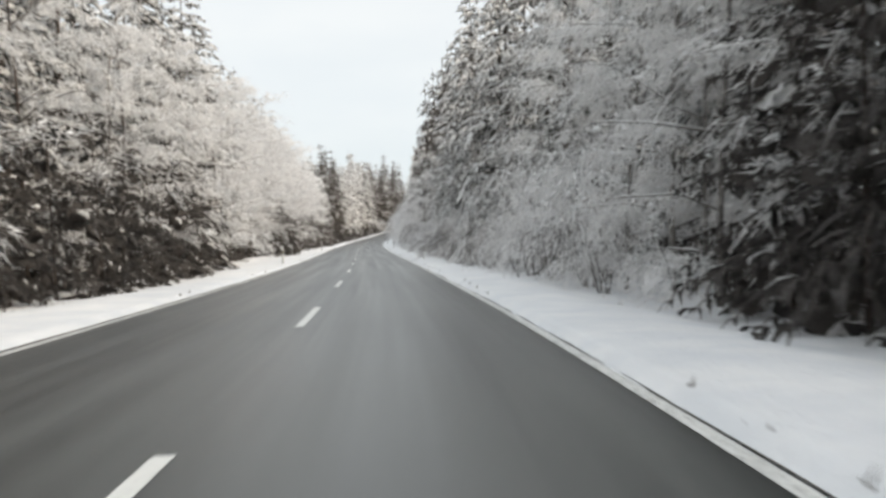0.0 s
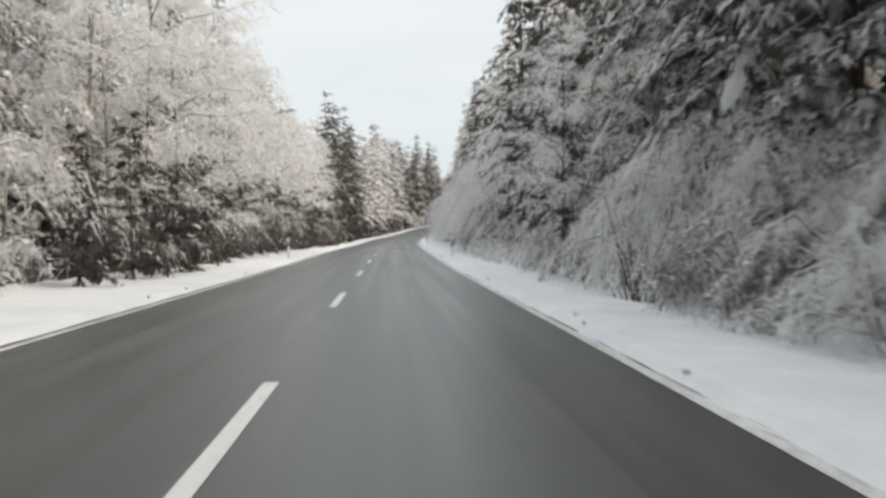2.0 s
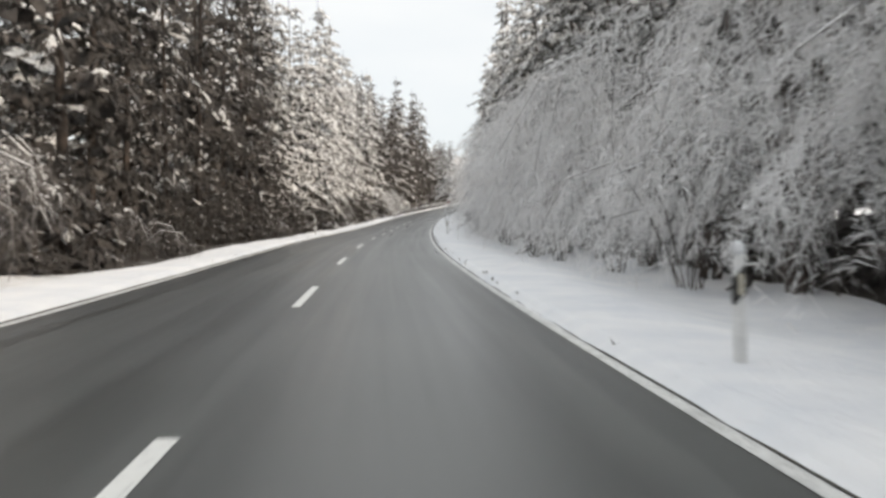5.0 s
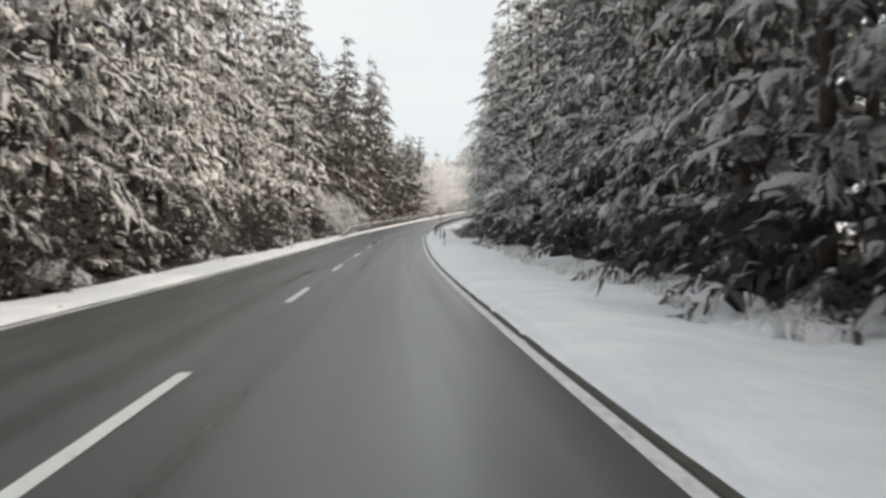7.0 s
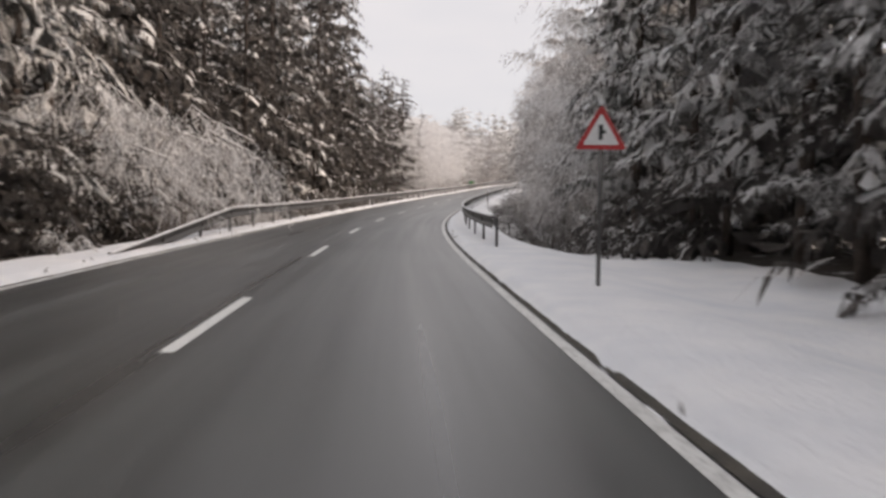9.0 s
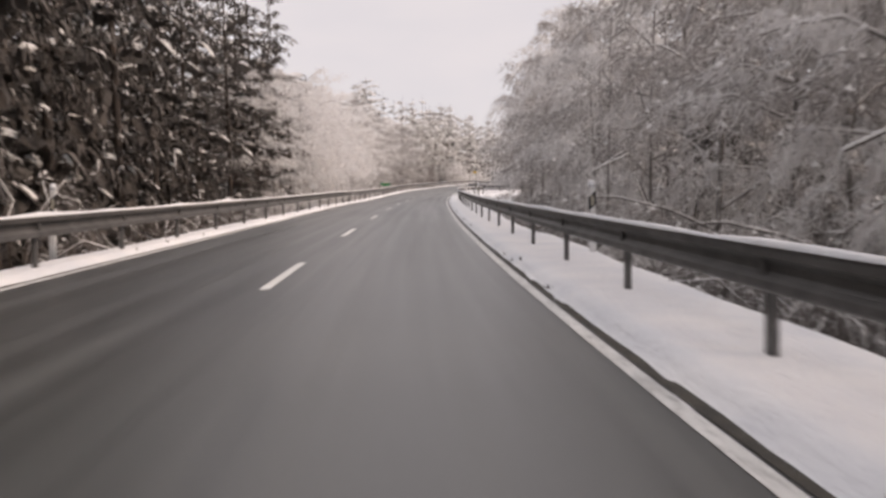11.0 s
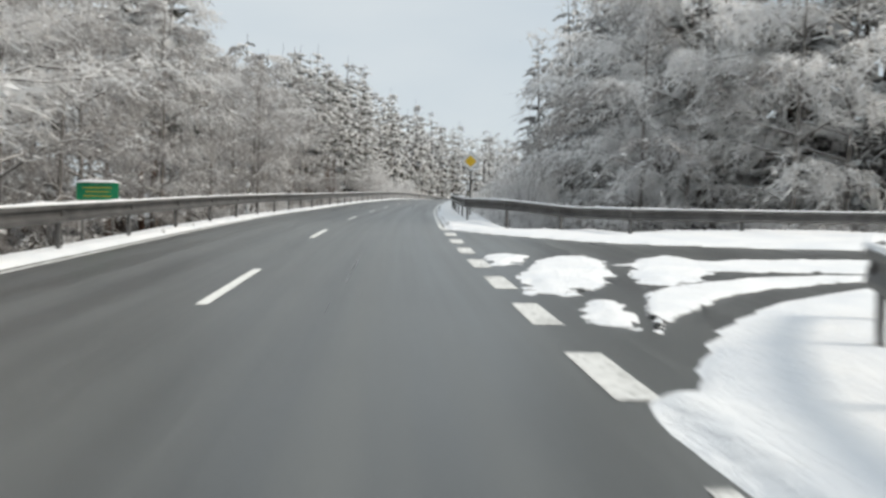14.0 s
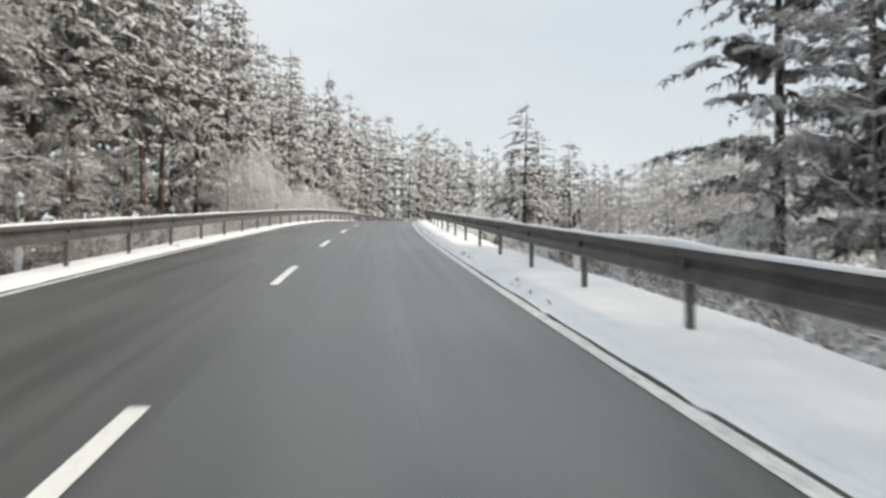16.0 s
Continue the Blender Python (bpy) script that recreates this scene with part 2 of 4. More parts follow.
GLASSY = material("reflector", 0.2, plain((0.45, 0.42, 0.35), (0.60, 0.56, 0.46), 40.0))
RED = material("red_sign_sheeting", 0.45, plain((0.42, 0.03, 0.03), (0.50, 0.05, 0.05), 5.0))
YELLOW = material("yellow_sign_sheeting", 0.45, plain((0.75, 0.46, 0.02), (0.85, 0.55, 0.04), 4.0))
GREEN = material("green_sign_sheeting", 0.5, plain((0.01, 0.24, 0.10), (0.02, 0.32, 0.14), 4.0))


# ---- mesh helpers ----
class Shell:
    """Collects points and faces for one mesh."""

    def __init__(self):
        self.v, self.f = [], []

    def add(self, pts, faces):
        k = len(self.v)
        self.v.extend([tuple(p) for p in pts])
        self.f.extend([tuple(i + k for i in f) for f in faces])

    def box(self, lo, hi, m=None):
        c = [Vector((x, y, z)) for x in (lo[0], hi[0]) for y in (lo[1], hi[1]) for z in (lo[2], hi[2])]
        self.add([m @ p for p in c] if m else c, [(0, 1, 3, 2), (4, 6, 7, 5), (0, 4, 5, 1), (2, 3, 7, 6), (0, 2, 6, 4), (1, 5, 7, 3)])

    def tube(self, pts, radii, sides=6, cap=True):
        """A tapered tube along pts."""
        ring, n = [], len(pts)
        for i, (p, r) in enumerate(zip(pts, radii)):
            d = (pts[min(i + 1, n - 1)] - pts[max(i - 1, 0)]).normalized()
            a = d.cross(Vector((0.3, 0.9, 0.2))).normalized()
            b = d.cross(a)
            ring += [p + (a * math.cos(t) + b * math.sin(t)) * r for t in [2 * math.pi * j / sides for j in range(sides)]]
        fs = [(i * sides + j, i * sides + (j + 1) % sides, (i + 1) * sides + (j + 1) % sides, (i + 1) * sides + j) for i in range(n - 1) for j in range(sides)]
        if cap:
            fs += [tuple(range(sides))[::-1], tuple((n - 1) * sides + j for j in range(sides))]
        self.add(ring, fs)

    def strip(self, pts, widths, side):
        """A flat tapered blade that ends in a point."""
        v = []
        for p, w in zip(pts[:-1], widths):
            v += [p - side * w, p + side * w]
        n = len(pts) - 1
        fs = [(2 * i, 2 * i + 1, 2 * i + 3, 2 * i + 2) for i in range(n - 1)] + [(2 * n - 2, 2 * n - 1, 2 * n)]
        self.add(v + [pts[-1]], fs)

    def tent(self, pts, widths, heights, side):
        """A rounded ridge of snow that lies along pts."""
        v, up = [], Vector((0, 0, 1))
        for p, w, h in zip(pts[:-1], widths, heights):
            v += [p - side * w - up * h * 0.3, p + up * h, p + side * w - up * h * 0.3]
        n = len(pts) - 1
        fs = []
        for i in range(n - 1):
            a = 3 * i
            fs += [(a, a + 1, a + 4, a + 3), (a + 1, a + 2, a + 5, a + 4)]
        a, e = 3 * n - 3, 3 * n
        fs += [(a, a + 1, e), (a + 1, a + 2, e), (0, 2, 1)]
        self.add(v + [pts[-1]], fs)

    def mesh(self, name, mat, smooth=False):
        me = bpy.data.meshes.new(name)
        me.from_pydata(self.v, [], self.f)
        me.materials.append(mat)
        if smooth:
            me.shade_smooth()
        return me


def part(name, shell, mat, parent, label="", smooth=False):
    ob = new(name, shell.mesh(name, mat, smooth) if isinstance(shell, Shell) else shell)
    ob.parent = parent
    return tagged(ob, label) if label else ob


def empty(name, m):
    ob = new(name)
    ob.empty_display_size = 0.2
    ob.matrix_basis = m
    return ob


# ---- ground, road, verge ----
def smooth_step(x, a, b):
    t = np.clip((x - a) / (b - a), 0, 1)
    return t * t * (3 - 2 * t)


def ground_height(s, o):
    """The snow's height over the road's level."""
    s, o = np.asarray(s, float), np.asarray(o, float)
    edge = WR + 0.08 + 0.08 * smooth_step(s, 150, 195) - 0.05 * smooth_step(s, 335, 420)
    h = np.where(o > 0, 0.10 * smooth_step(o, edge, edge + 0.2), 0.09 * smooth_step(-o, WL + 0.14, WL + 0.34))
    bank = smooth_step(s, 275, 310)
    flat = smooth_step(s, 386, 398) * (1 - smooth_step(s, 424, 430))
    far_r = -0.25 * smooth_step(o, 4.6, 6.5) + 0.45 * smooth_step(o, 7, 14) + 1.6 * smooth_step(o, 14, 60)
    fall_r = -2.8 * smooth_step(o, 4.7, 8.6) - 1.3 * smooth_step(o, 8, 30)
    far_l = -0.12 * smooth_step(-o, 4.6, 6.5) + 0.5 * smooth_step(-o, 7, 14) + 1.6 * smooth_step(-o, 14, 60)
    fall_l = -1.6 * smooth_step(-o, 3.95, 7.0) - 0.6 * smooth_step(-o, 10, 30)
    right = far_r * (1 - bank) + fall_r * bank * (1 - flat * (1 - smooth_step(o, 16, 26)))
    left = far_l * (1 - bank) + fall_l * bank
    lump = 0.035 * np.sin(s * 0.9 + o * 0.5) * np.sin(o * 1.3 - s * 0.37) + 0.05 * np.sin(s * 0.23 + 1.0) * np.sin(o * 0.31)
    lump = lump * smooth_step(np.abs(o), 3.7, 5.5) + 0.07 * np.sin(1.9 * s + 2.6 * o) * np.sin(1.7 * o - 0.8 * s + 1) * smooth_step(np.abs(o), 5.6, 7.5)
    h = h + right + left + lump
    # the mouth of the side road is swept down to the asphalt
    e = 7.0 * (1 - np.exp(-np.maximum(o - 3.7, 0) / 2.5))
    mouth = smooth_step(s, 403.6 + e, 404.1 + e) * (1 - smooth_step(s, 424.4 - 0.97 * e, 424.9 - 0.97 * e)) * smooth_step(o, 3.2, 3.4)
    h = h * (1 - mouth) - 0.06 * mouth
    return np.where((o < 3.19) & (o > -3.31), -0.05, h)


def grid_mesh(name, ss, oo, height, mat, uv=False, wobble=None):
    """A sheet over the road's line: rows along it, columns across it. Far columns keep one common direction."""
    mean = float(np.mean(LH))
    v, fs = [], []
    ss, oo = np.asarray(ss, float), np.asarray(oo, float)
    px, py, pz, hd = (np.interp(ss, S_LINE, a) for a in (LX, LY, LZ, LH))
    for i, s in enumerate(ss):
        o = oo.copy()
        if wobble is not None:
            o = o + wobble(s, oo)
        k = smooth_step(np.abs(o), 60, 260)
        hx, hy = np.cos(hd[i]) * (1 - k) + np.cos(mean) * k, -np.sin(hd[i]) * (1 - k) - np.sin(mean) * k
        z = pz[i] + height(s, o)
        v += list(zip(px[i] + o * hx, py[i] + o * hy, z))
    m = len(oo)
    for i in range(len(ss) - 1):
        fs += [(i * m + j, i * m + j + 1, (i + 1) * m + j + 1, (i + 1) * m + j) for j in range(m - 1)]
    me = bpy.data.meshes.new(name)
    me.from_pydata(v, [], fs)
    me.materials.append(mat)
    me.shade_smooth()
    if uv:
        layer = me.uv_layers.new(name="along")
        idx = np.empty(len(me.loops), dtype=np.int32)
        me.loops.foreach_get("vertex_index", idx)
        co = np.stack([oo[idx % m], ss[idx // m]], 1)
        layer.data.foreach_set("uv", co.ravel().astype(np.float32))
    return me


def ragged(s, oo):
    """The edge of the snow wanders a little over the asphalt."""
    w = 0.05 * math.sin(s * 0.7) * math.sin(s * 0.23 + 1) + 0.05 * noise.noise(Vector((s * 1.7, 3.1, 0))) + 0.05 * noise.noise(Vector((s * 5.1, 7.7, 0)))
    return np.where((np.abs(oo) > 3.25) & (np.abs(oo) < 4.0), w, 0.0)


cols = [-1400, -700, -330, -180, -110, -70, -45, -30, -22, -16, -12, -10, -8.5, -7.5, -6.7, -6, -5.4, -4.9, -4.5, -4.2, -4.0, -3.8, -3.66, -3.56, -3.46, -3.38, -3.2,
        0, 3.18, 3.28, 3.34, 3.40, 3.46, 3.52, 3.60, 3.70, 3.84, 4.05, 4.3, 4.6, 5.0, 5.5, 6.0, 6.6, 7.3, 8.2, 9.3, 10.5, 12, 14, 15.5, 17, 21, 26, 32, 45, 70, 110, 180, 330, 700, 1400]
rows = list(np.arange(-60, 396, 0.8)) + list(np.arange(396, 430, 0.35)) + list(np.arange(430, 560, 0.8)) + list(np.arange(560, 900, 6.0)) + [900]
ground = tagged(new("ground", grid_mesh("ground", rows, cols, ground_height, SNOW, wobble=ragged)),
                "snow-covered ground and verges beside the road", "ground", kind="structure")
# under the trees shade is put into the floor's colour; litter shows through thin snow
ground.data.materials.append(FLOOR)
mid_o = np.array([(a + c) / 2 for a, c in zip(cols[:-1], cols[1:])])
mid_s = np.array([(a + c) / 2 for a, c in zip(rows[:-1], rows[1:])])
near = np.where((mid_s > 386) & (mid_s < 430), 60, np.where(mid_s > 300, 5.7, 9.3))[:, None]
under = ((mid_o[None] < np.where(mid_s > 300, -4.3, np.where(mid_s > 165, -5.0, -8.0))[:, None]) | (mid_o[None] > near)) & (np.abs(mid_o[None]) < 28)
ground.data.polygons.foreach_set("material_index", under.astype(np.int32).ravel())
road = tagged(new("road", grid_mesh("road", list(np.arange(-60, 900, 2.0)), [-WL - 0.42, -WL, -1.6, 0, 1.6, WR, WR + 0.46],
                                    lambda s, o: -0.012 * np.abs(o) * 0, ASPHALT, uv=True)),
              "dark grey damp asphalt country road", "road", kind="structure")


for o0, o1 in ((WR + 0.085, WR + 0.75), (-WL - 0.7, -WL - 0.10)):
    tagged(new("verge_soil", grid_mesh("verge_soil", list(np.arange(-60, 402, 1.0)) if o0 > 0 else list(np.arange(-60, 880, 1.0)), [o0, (o0 + o1) / 2, o1],
                                       lambda s, o: 0.005 + 0 * o, SOIL, wobble=lambda s, oo: 0.035 * noise.noise(Vector((s * 1.3, 11.0, 0))) * np.ones_like(oo))),
           "strip of dark wet soil at the road's edge", "soil", kind="structure")
tagged(new("verge_soil", grid_mesh("verge_soil", list(np.arange(426, 880, 1.0)), [WR + 0.085, WR + 0.4, WR + 0.75], lambda s, o: 0.005 + 0 * o, SOIL)),
       "strip of dark wet soil at the road's edge", "soil", kind="structure")


def band(o, w, s0, s1, h=0.006, step=2.0, mat=None):
    return grid_mesh("edge_line", list(np.arange(s0, s1, step)) + [s1], [o - w / 2, o + w / 2], lambda s, oo: h + 0 * oo, mat or PAINT)


part("edge_line", band(-WL, 0.12, -60, 880, mat=DIRTY_PAINT), None, road, "worn white edge line")
part("edge_line", band(WR, 0.12, -60, 402.2, mat=DIRTY_PAINT), None, road, "worn white edge line")
part("edge_line", band(WR, 0.12, 425.0, 880, mat=DIRTY_PAINT), None, road, "worn white edge line")
for k in range(-4, 60):
    part("centre_dash", band(0.0, 0.13, 12.0 * k, 12.0 * k + 4, 0.006, 1.0), None, road)
for k in range(8):     # broad broken line across the mouth of the side road
    part("junction_dash", band(WR + 0.12, 0.28, 403.8 + 2.95 * k, 405.35 + 2.95 * k, 0.006, 0.7, DIRTY_PAINT), None, road)


# ---- trees ----
def rnd(a, b):
    return random.uniform(a, b)


def around(az, out=1.0, z=0.0):
    return Vector((math.cos(az) * out, math.sin(az) * out, z))


def plume(shell, along, out, side, L, wide, n):
    """One bough: a drooping, ragged fan of needles, broad in the middle and pointed at its tip."""
    up = Vector((0, 0, 1))
    rows_ = []
    for i in range(n + 1):
        q = 0.05 + 0.55 * i / n
        prof = 0.3 + 0.7 * q / 0.4 if q < 0.4 else max(0.0, (0.62 - q) / 0.22) ** 0.7
        w = wide * L * prof + 0.03
        for c in (-1, -0.5, 0, 0.5, 1):
            p = along(q) - up * 0.05 + side * (w * c * rnd(0.8, 1.25)) - up * ((w * 1.5 + 0.05) * c * c * rnd(0.4, 1.5)) + out * (L * rnd(-0.07, 0.07)) + up * rnd(-0.05, 0.06)
            rows_.append(p)
    fs = [(i * 5 + j, i * 5 + j + 1, i * 5 + j + 6, i * 5 + j + 5) for i in range(n) for j in range(4) if rnd(0, 1) < (0.5 if n > 3 else 0.62)]
    shell.add(rows_, fs)


def pad(shell, pts, w, side, thick):
    """A soft tongue of snow that lies over a bough and hangs down at its edges."""
    up, n, k = Vector((0, 0, 1)), len(pts), len(shell.v)
    for i, p in enumerate(pts):
        prof = (0.35 + 0.65 * math.sin(math.pi * min(1.0, 0.16 + 0.78 * i / (n - 1)))) * (0.32 if i == n - 1 else 0.55 if i == 0 else 1.0)
        lift = thick * rnd(0.6, 1.3)
        p = p + side * (w * rnd(-0.35, 0.35))
        for c, dz in ((-1, -1.3), (-0.45, 0.5), (0.4, 0.55), (1, -1.3)):
            shell.v.append(tuple(p + side * (w * prof * c * rnd(0.65, 1.3)) + up * (lift * dz * rnd(0.5, 1.4))))
    shell.f += [(k + 4 * i + j, k + 4 * i + j + 1, k + 4 * i + j + 5, k + 4 * i + j + 4) for i in range(n - 1) for j in range(3)]


def conifer_shells(H, R, base, whorls, per, full, sag, snow, wide=0.08):
    """Trunk, boughs and snow of a conifer: whorls of arching boughs with side boughs, each under its tongue of snow."""
    trunk, upper, white, lower = Shell(), Shell(), Shell(), Shell()
    bend = around(rnd(0, 6.3), H * 0.015)
    pts = [Vector((0, 0, -0.4)) + bend * (i / 5) ** 2 + Vector((0, 0, (H + 0.4) * i / 5)) for i in range(6)]
    trunk.tube(pts, [0.011 * H * (1 - 0.93 * i / 5) for i in range(6)], 7)
    up = Vector((0, 0, 1))
    for i in range(whorls):
        u = max(0.0, (i + rnd(-0.3, 0.3)) / whorls)
        z = base + (H - base) * u ** 0.94
        reach = R * (1 - u) ** 0.62 * (0.72 + 0.28 * min(1, 4 * u + 0.4)) + 0.25
        n = per if u < 0.8 else max(4, per - 2)
        green = lower if z < 2.4 + rnd(-1, 1) else upper
        for j in range(n):
            az = 2 * math.pi * (j + rnd(-0.35, 0.35)) / n + i * 2.4
            L = reach * rnd(0.62, 1.22)
            out, side = around(az), around(az + math.pi / 2)
            droop = sag * rnd(0.6, 1.4)
            zz = z + rnd(-0.35, 0.35)

            def along(q):
                return out * (L * q) + up * (zz + L * (0.20 * q - droop * q * q))
            front = math.cos(az) > -0.35
            if full and not front and rnd(0, 1) < 0.4:
                continue
            plume(green, along, out, side, L, wide * rnd(0.7, 1.3), (5 if front else 4) if full else 3)
            lying = snow * (0.8 if green is lower else 1.0) * min(1.0, 0.65 + 1.3 * u)
            count = (int(8 + 4 * L) if front else 4) if full else 4
            hang = rnd(0.25, 0.75)
            for k in range(count):       # twigs thick with needles
                q = 0.1 + 0.9 * (k + rnd(0, 1)) / count
                d = around(az + (1 if k % 2 else -1) * rnd(0.1, 0.8))
                ll = (0.18 + 0.13 * L) * rnd(0.6, 1.4) * (1.35 - 0.6 * q)
                p = along(q) + up * 0.02
                w = (0.012 + 0.025 * ll) * rnd(0.7, 1.4) * (1 if front else 3) * (1 if full else 5)
                h = p + d * ll * 0.5 - up * ll * rnd(-0.08, 0.2)
                e = p + d * ll * 0.98 - up * ll * hang * rnd(0.8, 1.3)
                sd = (d.cross(up) + up * rnd(-0.5, 0.5)).normalized()
                green.add([p, h - sd * w, h + sd * w, e], [(0, 1, 2), (1, 3, 2)])
                g = h.lerp(p, 0.4)
                if not full:
                    continue
                green.add([g - d * w * 1.8, g + d * w * 1.8, g - up * ll * rnd(0.2, 0.6) + d * ll * rnd(-0.1, 0.4)], [(0, 1, 2)])
                if rnd(0, 1) < 0.45 * lying:
                    h = h + up * 0.02
                    white.add([p.lerp(h, 0.2) + up * 0.02, h - sd * w - up * w * 0.4, h + up * w * 0.6, h + sd * w - up * w * 0.4, e.lerp(h, rnd(0.05, 0.4)) + up * 0.02],
                              [(0, 1, 2), (0, 2, 3), (1, 4, 2), (2, 4, 3)])
            if not front and full:
                continue
            if full:                     # lumps of snow along the bough
                for f in (rnd(0.2, 0.4), rnd(0.4, 0.6), rnd(0.55, 0.75), rnd(0.7, 0.88)):
                    if rnd(0, 1) < 0.8 * lying:
                        e = f + min(0.30, rnd(0.20, 0.46) / L + 0.04)
                        off = side * (wide * L * rnd(-0.9, 0.9)) - up * 0.02
                        pad(white, [along(f + (e - f) * k / 3) + off + up * (0.04 + (0.03 if k in (1, 2) else 0)) for k in range(4)], (0.045 + 0.034 * L) * rnd(0.5, 1.6), side, 0.06)
            elif rnd(0, 1) < lying:
                f, e = rnd(0.2, 0.5), rnd(0.8, 1.0)
                pad(white, [along(f + (e - f) * k / 2) + up * 0.05 for k in range(3)], (0.10 + 0.08 * L) * rnd(0.7, 1.3), side, 0.10)
            if not full:
                continue
            for way in (-1, 1):          # side boughs
                for q in ((rnd(0.25, 0.45), rnd(0.45, 0.65), rnd(0.65, 0.9)) if L > 1.4 else (rnd(0.4, 0.7),)):
                    ll = min(0.85, L * rnd(0.20, 0.36) * (1.25 - 0.5 * q))
                    a = along(q)
                    d = around(az + way * rnd(0.5, 1.2))
                    sd = around(az + way * 0.9 + math.pi / 2)
                    sink = droop * rnd(0.5, 1.4)
                    pts2 = [a + d * (ll * s) + up * (ll * (0.12 * s - sink * s * s)) for s in (0.0, 0.35, 0.7, 1.0)]
                    w = (0.022 + 0.03 * ll) * rnd(0.8, 1.4)
                    green.strip([p - up * 0.02 for p in pts2], [w * 0.8, w * 1.3, w], sd)
                    for _ in range(2):   # needles hanging under it
                        g = pts2[1].lerp(pts2[3], rnd(0, 1))
                        green.add([g - d * 0.05, g + d * 0.05, g - up * rnd(0.06, 0.2) + d * rnd(-0.1, 0.2)], [(0, 1, 2)])
                    if rnd(0, 1) < 0.8 * lying:
                        f, e = rnd(0.1, 0.5), rnd(0.25, 0.5)
                        pad(white, [pts2[0].lerp(pts2[3], f + c * e) + up * (0.05 if c == 0.5 else 0.02) for c in (0, 0.5, 1)], w * rnd(1.0, 1.9), sd, 0.05)
    return trunk, upper, white, lower


def stuff(ob):
    """Marks what nobody could count."""
    return tagged(ob, kind="stuff")


def conifer(name, m, H, R, base, whorls, per, fingers, bark, needles, label, sag=0.55, snow=1.0, wide=0.08):
    root = empty(name, m)
    trunk, green, white, lower = conifer_shells(H, R, base, whorls, per, fingers, sag, snow, wide)
    part("trunk", trunk, bark, root, smooth=True)
    stuff(part("crown", green, needles, root, smooth=True))
    # low boughs take darker needles that paint in the shade at the foot
    if lower.v:
        stuff(part("skirt", lower, BROWN_NEEDLES, root, "low brown boughs with little snow, shade painted into their colour", smooth=True))
    stuff(part("snow_load", white, LADEN, root, "snow lying on the boughs", smooth=True))
    return tagged(root, label, "tree")


def puff(shell, p, r):
    """A soft lump of snow."""
    a = rnd(0, 3)
    ring = [p + Vector((math.cos(a + t) * r * rnd(0.8, 1.5), math.sin(a + t) * r * rnd(0.8, 1.5), rnd(-0.5, 0.1) * r)) for t in (0, 2.09, 4.19)]
    shell.add([p + Vector((0, 0, r * 0.7))] + ring, [(0, 1, 2), (0, 2, 3), (0, 3, 1)])


def twigs(shell, snow, p, d, L, n, droop, width, spread=0.8):
    """A frosted spray of fine twigs along a branch from p towards d."""
    up = Vector((0, 0, 1))
    pts = [p, p + d * L * 0.5 - up * L * droop * 0.22, p + d * L * 0.92 - up * L * droop]
    side = d.cross(up)
    side = side.normalized() if side.length > 0.05 else Vector((1, 0, 0))
    shell.strip(pts, [width * 0.9, width * 0.7], side)
    for k in range(n):
        q = 0.06 + 0.94 * (k + rnd(0, 1)) / n
        a = pts[0].lerp(pts[1], q * 2) if q < 0.5 else pts[1].lerp(pts[2], q * 2 - 1)
        t = (d * 0.45 + Vector((rnd(-1, 1), rnd(-1, 1), rnd(-1, 0.8))) * spread).normalized()
        ll = (0.10 + 0.15 * L) * rnd(0.5, 1.6)
        a = a + Vector((rnd(-1, 1), rnd(-1, 1), rnd(-1, 1))) * (0.05 + 0.05 * L)
        e = a + t * ll - up * ll * droop * 0.7
        w = t.cross(Vector((rnd(-1, 1), rnd(-1, 1), rnd(-0.5, 0.5)))).normalized() * width * rnd(0.7, 1.5)
        shell.add([a - w, a + w, e], [(0, 1, 2)])
    if snow is not None:
        for q in (rnd(0.1, 0.5), rnd(0.5, 1.0)):
            a = pts[0].lerp(pts[1], q * 2) if q < 0.5 else pts[1].lerp(pts[2], q * 2 - 1)
            puff(snow, a + up * 0.02, width * rnd(2.0, 5.0))


